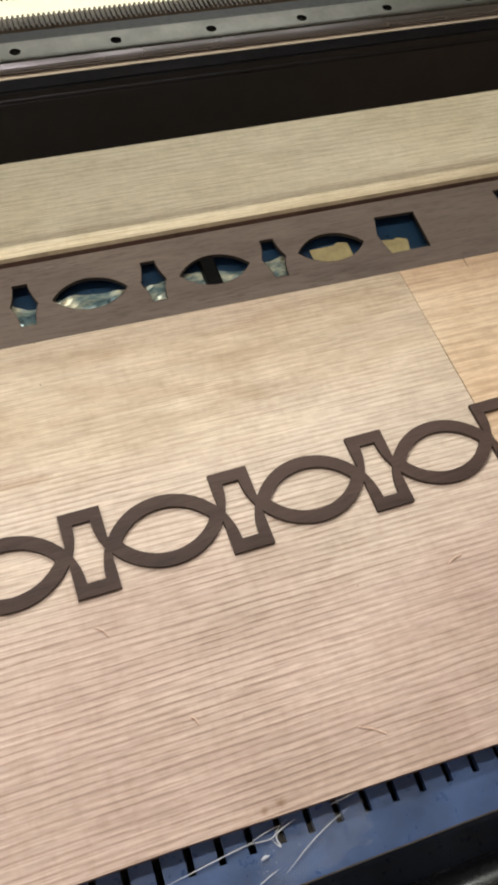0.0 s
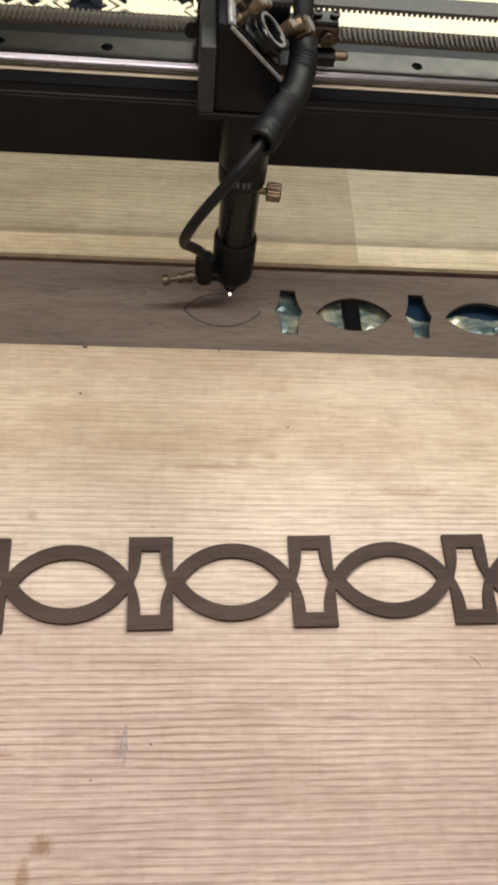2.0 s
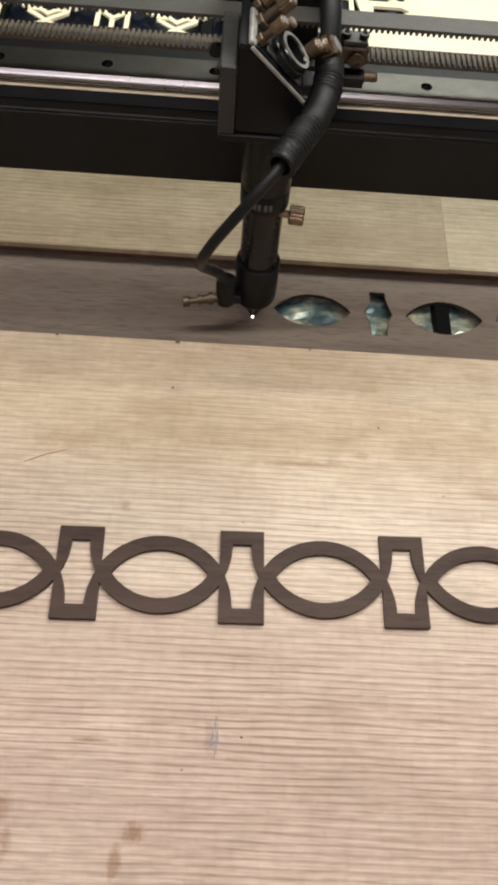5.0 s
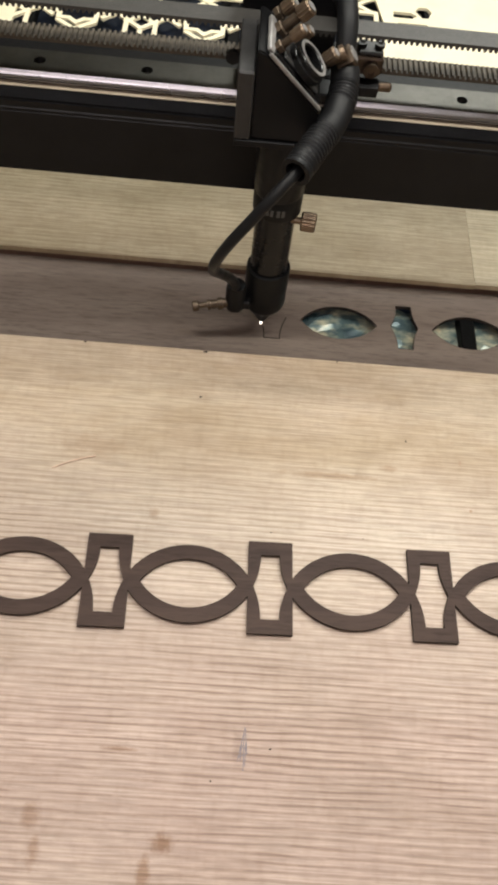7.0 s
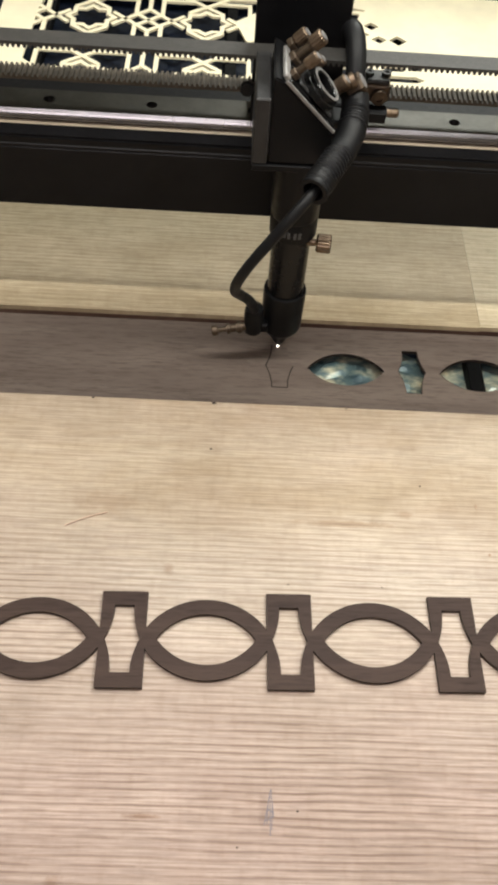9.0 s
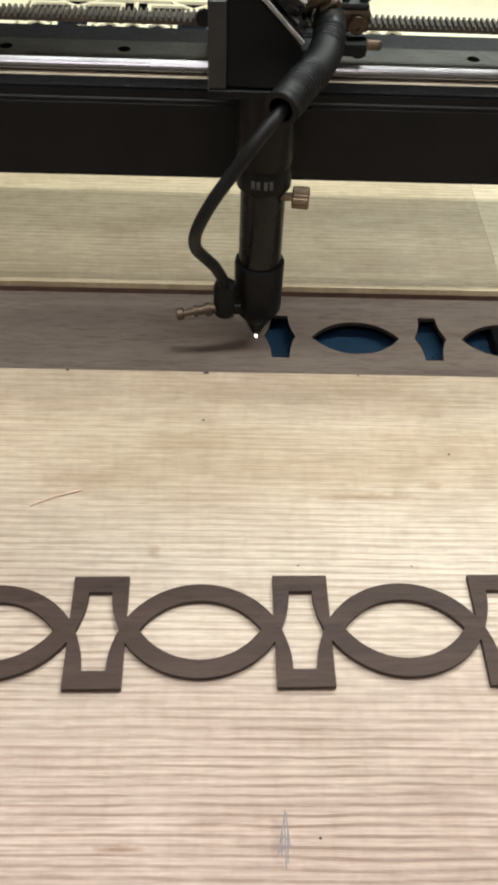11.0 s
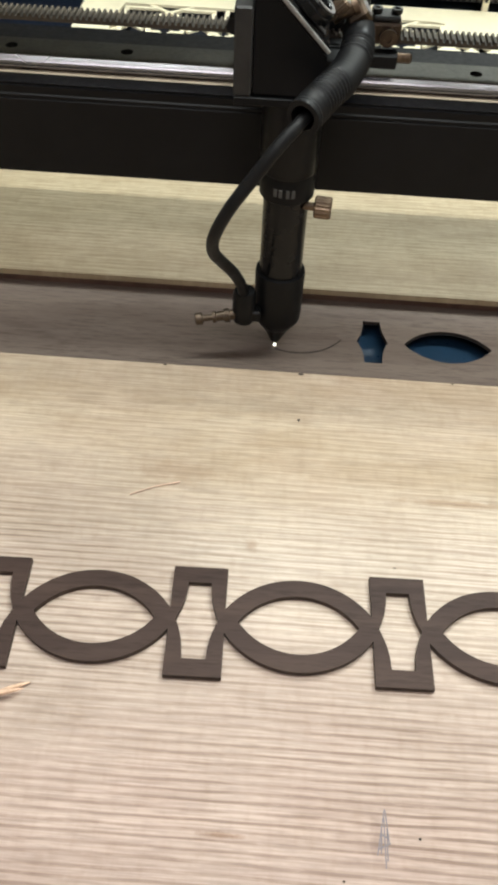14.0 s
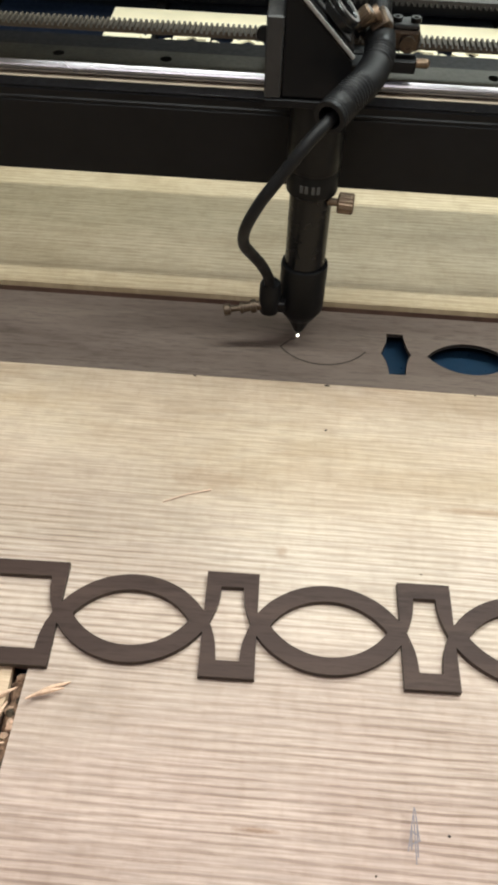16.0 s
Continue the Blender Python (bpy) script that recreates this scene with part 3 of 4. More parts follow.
def build_gantry():
    g = gantry
    prof = [(0.0315, 0.0825), (0.0315, 0.1265), (0.0322, 0.1272), (0.0322, 0.1335), (0.1050, 0.1335), (0.1080, 0.1305), (0.1080, 0.0825)]
    bm = bmesh.new()
    a = [bm.verts.new((GX0, y, z)) for y, z in prof]
    b = [bm.verts.new((GX1, y, z)) for y, z in prof]
    for k in range(len(prof)):
        bm.faces.new((a[k], a[(k + 1) % len(a)], b[(k + 1) % len(a)], b[k]))
    bm.faces.new(a)
    bm.faces.new(b)
    bmesh.ops.bevel(bm, geom=[e for e in bm.edges if abs(e.verts[0].co.x - e.verts[1].co.x) > 0.5], offset=0.0012, segments=2, affect="EDGES")
    part("beam", bm, BLACK_PAINT, g, "black painted beam", smooth=True)
    # rail: ground top with counterbored holes, polished waisted flanks
    holes = []
    x = 0.0345 - 0.0618 * 10
    hx = []
    while x < GX1 - 0.02:
        if x > GX0 + 0.02:
            hx.append(x)
        x += 0.0618
    c = 0.0570
    loops = [[(GX0 + 0.01, c - 0.0096), (GX1 - 0.01, c - 0.0096), (GX1 - 0.01, c + 0.0098), (GX0 + 0.01, c + 0.0098)]]
    loops += [arc_pts(x, c, 0.0034, 0, 2 * math.pi * 15 / 16, 15) for x in hx]
    rail = part("rail", plate(loops, 0.1380, 0.1420), STEEL, g, "ground steel guide rail with bolt holes")
    for y0, y1, n in ((c - 0.0098, c + 0.0098, 0),):
        bm = bmesh.new()
        pr = [(y0 - 0.0026 * math.sin(math.pi * k / 10) , 0.1413 - 0.0070 * k / 10) for k in range(11)] + [(y1, 0.1343), (y1, 0.1379), (y0 + 0.004, 0.1379), (y0 + 0.0002, 0.1415)]
        a = [bm.verts.new((GX0 + 0.01, y, z)) for y, z in pr]
        b = [bm.verts.new((GX1 - 0.01, y, z)) for y, z in pr]
        for k in range(len(pr)):
            bm.faces.new((a[k], a[(k + 1) % len(a)], b[(k + 1) % len(a)], b[k]))
        bm.faces.new(a)
        bm.faces.new(b)
        part("rail_flank", bm, CHROME, g, "polished flank of the rail", smooth=True)
    for x in hx:
        part("rail_bolt", lathe([(0.0028, 0.1314), (0.0028, 0.1345), (0.0015, 0.1345), (0.0015, 0.1335), (0, 0.1335)], 10, m=pose(x, c, 0.0025)), BLACK_ANOD, g)
    # the cream line below the flank is a reflection, built as a thin strip
    lip = box(GX0 + 0.01, GX1 - 0.01, 0.0432, 0.0520, 0.1336, 0.1341, 0.0002)
    part("rail_reflection", lip, CREAM_REFLECTION, g, "pale strip standing in for a reflection under the rail")
    # lower strand, teeth up; upper strand, teeth down
    for z, up, y0, y1 in ((0.1580, 1, 0.0520, 0.0635), (0.1860, -1, 0.0400, 0.0530)):
        bm = bmesh.new()
        box(GX0 + 0.02, GX1 - 0.02, y0, y1, z - 0.0009, z + 0.0009, bm=bm)
        part("belt", bm, BELT if up > 0 else BELT_BACK, g, "toothed rubber belt")
        vs, fs = [], []
        p = 0.00305
        n = int((GX1 - GX0 - 0.05) / p)
        for k in range(n):
            x = GX0 + 0.025 + k * p
            zb, zt = z + up * 0.00085, z + up * 0.0026
            o = len(vs)
            for dx, zz in ((-0.00095, zb), (0.00095, zb), (0.0006, zt), (-0.0006, zt)):
                vs += [(x + dx, y0, zz), (x + dx, y1, zz)]
            fs += [(o, o + 2, o + 4, o + 6), (o + 7, o + 5, o + 3, o + 1), (o + 6, o + 4, o + 5, o + 7), (o + 4, o + 2, o + 3, o + 5), (o, o + 6, o + 7, o + 1)]
        me = bpy.data.meshes.new("belt_teeth")
        me.from_pydata(vs, [], fs)
        me.materials.append(BELT if up > 0 else BELT_BACK)
        t = new("belt_teeth", me)
        t.parent = g
        tagged(t, kind="stuff")
    for x in (GX0 + 0.02, GX1 - 0.02):
        bm = lathe([(0.0115, -0.009), (0.0115, 0.009)], 24, m=pose(x, 0.0455, 0.173, 90, 0, 0))
        part("pulley", bm, STEEL, g, smooth=True)
        part("pulley_post", box(x - 0.012, x + 0.012, 0.0575, 0.068, 0.1400, 0.19, 0.001), BLACK_ANOD, g)
    for x in (GX0, GX1):
        part("end_plate", box(x - 0.012, x - 0.0005, 0.03, 0.13, 0.02, 0.2, 0.002) if x < 0 else box(x + 0.0005, x + 0.012, 0.03, 0.13, 0.02, 0.2, 0.002), BLACK_PAINT, g)


build_gantry()

# ---- laser head ----
head = thing("laser_head", "black laser cutting head with a brass knob and air hose", "laser head")


def build_head():
    h = head
    # turned lens tube
    part("nozzle", lathe([(0.0014, -0.0030), (0.0020, -0.0034), (0.0030, -0.0020), (0.0078, 0.0085), (0.0088, 0.0102)], 32), BLACK_ANOD, h, "conical black nozzle", smooth=True)
    part("lens_cup", lathe([(0.0086, 0.0098), (0.0099, 0.0115), (0.0136, 0.0172), (0.0140, 0.0190), (0.0142, 0.0495), (0.0139, 0.0512), (0.0120, 0.0514)], 40), BLACK_ANOD, h, smooth=True)
    part("tube", lathe([(0.0120, 0.0513), (0.0120, 0.1000)], 40), BLACK_GLOSS, h, "glossy black lens tube", smooth=True)
    part("clamp_collar", lathe([(0.0130, 0.1000), (0.0144, 0.1012), (0.0144, 0.1125), (0.0138, 0.1138), (0.0138, 0.1145)], 40), BLACK_ANOD, h, smooth=True)
    part("upper_tube", lathe([(0.0138, 0.1143), (0.0146, 0.1160), (0.0150, 0.1560)], 40), BLACK_PAINT, h, smooth=True)
    for dx in (-0.0058, -0.0032, 0.0006, 0.0034):
        w = 0.0018
        a = math.asin(dx / 0.0145)
        mark = box(-w / 2, w / 2, -0.0002, 0.0002, -0.0022, 0.0022)
        bmesh.ops.transform(mark, matrix=pose(0.01452 * math.sin(a), -0.01452 * math.cos(a), 0.1075, 0, 0, math.degrees(a)), verts=mark.verts)
        part("printed_mark", mark, LABEL, h, "worn grey printed mark")
    # thumb screw
    bm = knurled(0.0058, 0.0090)
    bmesh.ops.transform(bm, matrix=pose(0.0150, -0.0060, 0.0965, 0, 90, -6), verts=bm.verts)
    knob = part("thumb_screw", bm, BRASS, h, "knurled brass thumb screw")
    part("screw_shank", lathe([(0.0022, 0), (0.0022, 0.012)], 14, m=pose(0.0085, -0.0054, 0.0965, 0, 90, -6)), BRASS, knob)
    # side air nozzle
    part("air_cup", lathe([(0.0040, 0.0200), (0.0062, 0.0215), (0.0066, 0.0250), (0.0066, 0.0400), (0.0058, 0.0425), (0.0040, 0.0428)], 24, m=pose(-0.0195, -0.0110, 0)), BLACK_ANOD, h, "black air fitting beside the tube", smooth=True)
    part("air_bracket", box(-0.0165, -0.0095, -0.0150, -0.0060, 0.0225, 0.0300, 0.001), BLACK_ANOD, h)
    rod = bmesh.new()
    m = pose(-0.0245, -0.0125, 0.0258, 0, -99, 6)
    lathe([(0.0030, 0), (0.0030, 0.003), (0.0042, 0.0032), (0.0042, 0.0064), (0.0028, 0.0066), (0.0028, 0.0110), (0.0036, 0.0112), (0.0036, 0.0132), (0.0019, 0.0134), (0.0019, 0.0190), (0.0033, 0.0192), (0.0037, 0.0200), (0.0037, 0.0228), (0.0030, 0.0234)], 16, rod, m)
    part("air_valve", rod, DARK_BRASS, h, "dark knurled valve stem", smooth=True)
    # mirror block: wedge with a slanted face
    bm = bmesh.new()
    prof = [(-0.0195, 0.1575), (0.0132, 0.1575), (0.0132, 0.1773), (-0.0148, 0.2053), (-0.0195, 0.2075)]
    a = [bm.verts.new((x, -0.0135, z)) for x, z in prof]
    b = [bm.verts.new((x, 0.0240, z)) for x, z in prof]
    for k in range(len(prof)):
        bm.faces.new((a[k], a[(k + 1) % len(a)], b[(k + 1) % len(a)], b[k]))
    bm.faces.new(a)
    bm.faces.new(b)
    bmesh.ops.bevel(bm, geom=list(bm.edges), offset=0.0008, segments=2, affect="EDGES")
    block = part("mirror_block", bm, BLACK_ANOD, h, "black wedge-shaped mirror block", smooth=True)
    # slanted face: frame and ring; local z is the face normal
    face = pose(0, 0.0052, 0.1905, 0, 45, 0)
    def on_face(u, v, h=0.0):
        return face @ pose(u, v, h)
    bm = box(-0.0205, 0.0185, -0.0192, -0.0180, 0.0002, 0.0022, 0.0004)
    bmesh.ops.transform(bm, matrix=face, verts=bm.verts)
    part("face_rim", bm, BRIGHT_METAL, block, "bright edge of the slanted face")
    bm = box(-0.0225, -0.0185, -0.0170, 0.0100, 0.0004, 0.0030, 0.0006)
    bmesh.ops.transform(bm, matrix=face, verts=bm.verts)
    part("face_corner", bm, BRIGHT_METAL, block, "rubbed bright upper edge of the face")
    bm = box(-0.0180, 0.0170, -0.0165, 0.0175, 0.0003, 0.0030, 0.0008)
    bmesh.ops.transform(bm, matrix=face, verts=bm.verts)
    part("face_plate", bm, BLACK_GLOSS, block)
    bm = box(-0.0130, 0.0125, -0.0150, 0.0060, 0.0031, 0.0048, 0.0007)
    bmesh.ops.transform(bm, matrix=face, verts=bm.verts)
    part("ring_seat", bm, DARK_GREY, block, "worn grey seat of the mirror ring")
    ring = on_face(0.0006, -0.0062)
    bm = bmesh.new()
    lathe([(0.0072, 0.0042), (0.0072, 0.0102), (0.0079, 0.0108), (0.0095, 0.0108), (0.0104, 0.0100), (0.0104, 0.0080), (0.0112, 0.0076), (0.0112, 0.0042)], 44, bm, ring, True)
    part("mirror_ring", bm, BLACK_GLOSS, block, "black ring round the mirror", smooth=True)
    bm = lathe([(0.0079, 0.0108), (0.0096, 0.0108), (0.0096, 0.0112), (0.0079, 0.0112)], 44, m=ring, ring=True)
    part("ring_edge", bm, BRIGHT_METAL, block, "bright edge of the ring", smooth=True)
    part("mirror_back", lathe([(0.0071, 0.0042), (0.0071, 0.0062)], 30, m=ring), BLACK_ANOD, block)
    for u, v, length, r in ((-0.0172, -0.0120, 0.0085, 0.0030), (-0.0165, 0.0030, 0.0120, 0.0042), (-0.0190, 0.0125, 0.0040, 0.0036), (0.0165, 0.0150, 0.0030, 0.0036), (-0.0020, 0.0135, 0.0010, 0.0032)):
        s = on_face(u, v, 0.0030)
        nut = part("adjuster_nut", lathe([(r * 0.95, 0), (r * 1.05, 0.0004), (r * 1.05, 0.0026), (r * 0.9, 0.0032)], 6, m=s), DARK_BRASS, block, "tarnished brass adjuster nut")
        part("adjuster_stem", lathe([(r * 0.62, 0.0030), (r * 0.62, length + 0.0015)], 14, m=s), DARK_BRASS, nut)
        bm = knurled(r, 0.0075, 16)
        bmesh.ops.transform(bm, matrix=s @ pose(0, 0, length), verts=bm.verts)
        part("adjuster_head", bm, BRASS, nut, "knurled brass adjuster head")
        part("adjuster_slot", lathe([(r * 0.62, length + 0.0074), (r * 0.62, length + 0.0078)], 14, m=s), BRIGHT_METAL, nut, "bright turned end")
    # side plates, foot and carriage
    part("side_plate", box(-0.0282, -0.0200, -0.0146, 0.0300, 0.1570, 0.1960, 0.0008), DARK_GREY, h, "dark grey side plate")
    part("foot_plate", box(-0.0282, 0.0136, -0.0148, 0.0430, 0.1530, 0.1568, 0.00035), BLACK_ANOD, h)
    part("carriage", box(-0.0290, 0.0330, 0.0440, 0.0780, 0.1424, 0.1580, 0.0012), BLACK_ANOD, h)
    part("carriage_plate", box(-0.0290, 0.0235, 0.0575, 0.0700, 0.1585, 0.2600, 0.001), BLACK_PAINT, h, "upright black carriage plate")
    part("carriage_cap", box(-0.0290, 0.0235, 0.0560, 0.0850, 0.2604, 0.2680, 0.001), DARK_GREY, h)
    clamp = part("belt_clamp", box(0.0360, 0.0520, 0.0500, 0.0640, 0.1565, 0.1672, 0.0012), DARK_BRASS, h, "dull brown belt clamp with a screw")
    part("clamp_screw", lathe([(0.0045, 0), (0.0045, 0.003), (0.002, 0.0035), (0.002, 0.0025), (0, 0.0025)], 14, m=pose(0.0455, 0.0500, 0.1612, 90, 0, 0)), DARK_BRASS, clamp)
    for x in (0.0390, 0.0490):
        part("clamp_bolt", lathe([(0.0028, 0), (0.0028, 0.0022), (0.0014, 0.0022), (0.0014, 0.0012), (0, 0.0012)], 12, m=pose(x, 0.0570, 0.1700)), DARK_GREY, clamp)
    part("clamp_jaw", box(0.0370, 0.0510, 0.0510, 0.0630, 0.1674, 0.1700, 0.0008), DARK_GREY, clamp)
    part("clamp_arm", box(0.0140, 0.0345, 0.0300, 0.0600, 0.1500, 0.1562, 0.0008), BLACK_ANOD, h)
    part("limit_switch", box(0.0360, 0.0510, 0.0420, 0.0440, 0.1480, 0.1548, 0.0006), BLACK_ANOD, h)
    part("switch_body", box(0.0365, 0.0515, 0.0442, 0.0520, 0.1485, 0.1545, 0.0006), BLACK_ANOD, h)
    part("switch_stem", lathe([(0.0026, 0), (0.0026, 0.0065), (0.0018, 0.0075)], 12, m=pose(0.0515, 0.0480, 0.1518, 0, 90, 0)), BRASS, h, "brass stem")
    part("left_screw", lathe([(0.0040, 0), (0.0040, 0.003)], 12, m=pose(-0.0320, 0.046, 0.1640, 90, 0, 0)), BLACK_ANOD, h)
    # hose and its fitting
    elbow = look((0.0235, 0.0300, 0.1765), (0.0130, 0.0300, 0.1690))
    nut = part("hose_elbow", lathe([(0.0058, 0), (0.0064, 0.001), (0.0064, 0.0085), (0.0056, 0.0098)], 6, m=elbow), DARK_BRASS, h, "tarnished brass hose nut")
    part("elbow_end", lathe([(0.0042, 0.0096), (0.0042, 0.0103), (0.0030, 0.0106)], 24, m=elbow), BRIGHT_METAL, nut, "bright end of the nut", smooth=True)
    part("elbow_stub", lathe([(0.0036, 0), (0.0036, 0.0100), (0.0044, 0.0104), (0.0044, 0.0130)], 16, m=pose(0.0150, 0.0240, 0.1790, 0, 62, 10)), BRASS, nut, "short brass stub", smooth=True)
    back = smooth_line([(0.0278, 0.0290, 0.1740), (0.0275, 0.0380, 0.1850), (0.0268, 0.0470, 0.1930), (0.0250, 0.0560, 0.1960), (0.0225, 0.0640, 0.1910)], 10)
    part("rear_hose", sweep(back, 0.0056, 16), RUBBER, h, "black hose rising behind the head", smooth=True)
    line = smooth_line([(0.0286, 0.0300, 0.1725), (0.0288, 0.0235, 0.1690), (0.0276, 0.0130, 0.1665), (0.0222, -0.0055, 0.1652), (0.0132, -0.0250, 0.1650), (0.0042, -0.0425, 0.1632)], 24)
    ribs = sweep(line, lambda s: 0.0078 + (0.00045 if s > 0.010 else 0.0) * math.sin(2 * math.pi * s / 0.0026), 22, cap=False)
    part("corrugated_hose", ribs, RUBBER, h, "ribbed black hose", smooth=True)
    lip = Matrix.Translation(line[-1]) @ (line[-1] - line[-4]).to_track_quat("Z", "Y").to_matrix().to_4x4()
    part("hose_lip", lathe([(0.0056, -0.012), (0.0056, 0.0006), (0.0080, 0.0006), (0.0080, -0.0012)], 22, m=lip, ring=True), RUBBER, h, "cut open end of the hose", smooth=True)
    line = smooth_line([(0.0130, -0.0270, 0.1640), (0.0035, -0.0425, 0.1610), (-0.0060, -0.0510, 0.1530), (-0.0155, -0.0550, 0.1405), (-0.0260, -0.0580, 0.1255), (-0.0328, -0.0570, 0.1100), (-0.0338, -0.0500, 0.0960), (-0.0304, -0.0405, 0.0835), (-0.0250, -0.0300, 0.0690), (-0.0212, -0.0210, 0.0545), (-0.0197, -0.0120, 0.0410)], 8)
    part("air_tube", sweep(line, 0.0031, 16), RUBBER, h, "smooth black air tube", smooth=True)
    bm = bmesh.new()
    bmesh.ops.create_icosphere(bm, subdivisions=2, radius=0.0009)
    bmesh.ops.translate(bm, vec=(0, 0, ZS + 0.0009), verts=bm.verts)
    part("laser_spot", bm, SPARK, h, "small bright cutting spot")


build_head()

# ---- fretwork sheet behind the gantry ----


def fret_sheet():
    s = thing("fretwork_sheet", "cream plywood sheet cut with an interlaced star pattern", "fretwork sheet", MACHINE)
    z0, z1 = BED, ZS
    x0, x1, y0, y1 = -0.284, 0.400, 0.476, 0.738
    px, py = 0.1165, 0.1030                        # repeat of the pattern along and across
    ox0, oy0, oy1 = -0.2490, 0.4810, 0.7040
    stars = [(-0.1925 + px * i, 0.5530 + py * j) for j in (-1, 0, 1) for i in range(3)]
    ox1 = 0.0860
    opening = [(ox0, oy0), (ox1, oy0), (ox1 + 0.012, oy0 + 0.030), (ox1 - 0.004, oy0 + 0.050), (ox1 + 0.010, oy0 + 0.075), (ox1, 0.612), (ox1 - 0.010, 0.640), (ox1 + 0.006, 0.652), (ox1 - 0.012, 0.668), (ox1 - 0.004, 0.684), (ox1 + 0.004, oy1 - 0.004), (ox1 - 0.010, oy1), (ox0 + 0.008, oy1), (ox0 + 0.002, 0.6600)]
    small = [[(x - r, y), (x, y - q), (x + r, y), (x, y + q)] for x, y, r, q in ((0.0945, 0.6690, 0.0080, 0.0075), (0.1010, 0.6440, 0.0080, 0.0070), (0.1205, 0.6440, 0.0095, 0.0090))]
    small += [[(0.1240, 0.6010), (0.1300, 0.5905), (0.1360, 0.5905), (0.1400, 0.6010), (0.1360, 0.6080), (0.1280, 0.6080)],
              [(0.1020, 0.5880), (0.1200, 0.5880), (0.1250, 0.5930), (0.1200, 0.5975), (0.1020, 0.5975)],
              [(0.1060, 0.5700), (0.1330, 0.5700), (0.1410, 0.5745), (0.1330, 0.5800), (0.1060, 0.5800)]]
    part("sheet", plate([[(x0, y0), (x1, y0), (x1, y1), (x0, y1)], opening] + small, z0, z1), CREAM, s)
    # pieces not yet cut free
    for k, (cx, cy, rx, ry) in enumerate(((-0.0170, 0.6540, 0.0290, 0.0270), (-0.0130, 0.5560, 0.0270, 0.0200))):
        uncut = [(cx - rx, cy + 0.3 * ry), (cx - 0.6 * rx, cy - ry), (cx + 0.7 * rx, cy - ry), (cx + rx, cy), (cx + 0.5 * rx, cy + ry), (cx - 0.3 * rx, cy + ry)]
        part("uncut_piece", plate([uncut], z0, z1 - 0.0004 - 0.0001 * k), CREAM, s)
    w = 0.0043
    count = 0

    def bar(a, b):
        nonlocal count
        if min(a[1], b[1]) < oy0 - 0.004 or max(a[1], b[1]) > oy1 + 0.004 or min(a[0], b[0]) < ox0 - 0.002 or max(a[0], b[0]) > ox1 + 0.004:
            return
        d = Vector((b[0] - a[0], b[1] - a[1], 0))
        off = 0.00012 * (count % 7)
        count += 1
        bm = box(-w * 0.4, d.length + w * 0.4, -w / 2, w / 2, z0 + 0.0001 * (count % 5), z1 - off - 0.0001)
        ob = part("strap", bm, CREAM, s)
        ob.location, ob.rotation_euler = (*a, 0), (0, 0, math.atan2(d.y, d.x))

    for mx, my in stars:
        def at(u, v):
            return mx + u * px, my + v * py
        star = []
        for k in range(16):
            rr = 0.205 if k % 2 == 0 else 0.158
            a = math.pi * k / 8
            star.append(at(rr * math.cos(a), rr * math.sin(a)))
        for k in range(16):
            bar(star[k], star[(k + 1) % 16])
        for sx in (1, -1):
            for sy in (1, -1):
                # lattice between neighbours, corner brackets, crossings above and below the star
                for a, b in (((0.5, 0.2), (0.35, 0.05)), ((0.35, 0.05), (0.2, -0.1)), ((0.5, 0), (0.385, 0.115)), ((0.385, 0.115), (0.385, 0.385)), ((0.385, 0.385), (0.1, 0.385)),
                             ((-0.14, 0.18), (0, 0.3)), ((0, 0.3), (0.18, 0.46)), ((0.18, 0.46), (0.355, 0.615))):
                    bar(at(sx * a[0], sy * a[1]), at(sx * b[0], sy * b[1]))
            bar(at(0.5, sx * 0.2), at(0.5, sx * 0.42))


fret_sheet()


def back_parts():
    c = thing("cable_chain", "black ribbed cable chain lying behind the sheet", "cable chain", MACHINE)
    for k in range(46):
        x = -0.10 + 0.02 * k
        part("link", box(x, x + 0.0165, 0.800, 0.832, BED - 0.0005, 0.016, 0.002), RUBBER, c)
    p = thing("back_panel", "black back panel of the machine", "machine panel", MACHINE)
    part("panel", box(-0.66, 0.89, 0.951, 0.965, -0.25, 0.42, 0.002), BLACK_PAINT, p)
    for x in (0.135,):
        peg = thing("wooden_peg", "pale wooden peg standing behind the sheet", "peg", MACHINE @ pose(x, 0.7440, BED))
        bm = box(-0.0035, 0.0035, -0.0025, 0.0025, 0, 0.045, 0.0006)
        for v in bm.verts:
            v.co.x *= 1.0 - 9.0 * v.co.z
        part("shaft", bm, CREAM, peg)
    g = thing("rear_rail", "black rail along the back of the bed", "rail", MACHINE)
    part("bar", box(-0.61, 0.84, 0.765, 0.785, BED, 0.010, 0.002), BLACK_PAINT, g)


back_parts()

# ---- small marks and scraps on the boards ----


def scrap(name, label, cat, loop, at, mat, z0=0.0, z1=0.00035):
    ob = thing(name, label, cat, at)
    part("piece", plate([loop], z0, z1), mat, ob)
    return ob


def blob(rx, ry, seed, n=14):
    r = random.Random(seed)
    return [(rx * r.uniform(0.65, 1.1) * math.cos(2 * math.pi * k / n), ry * r.uniform(0.65, 1.1) * math.sin(2 * math.pi * k / n)) for k in range(n)]


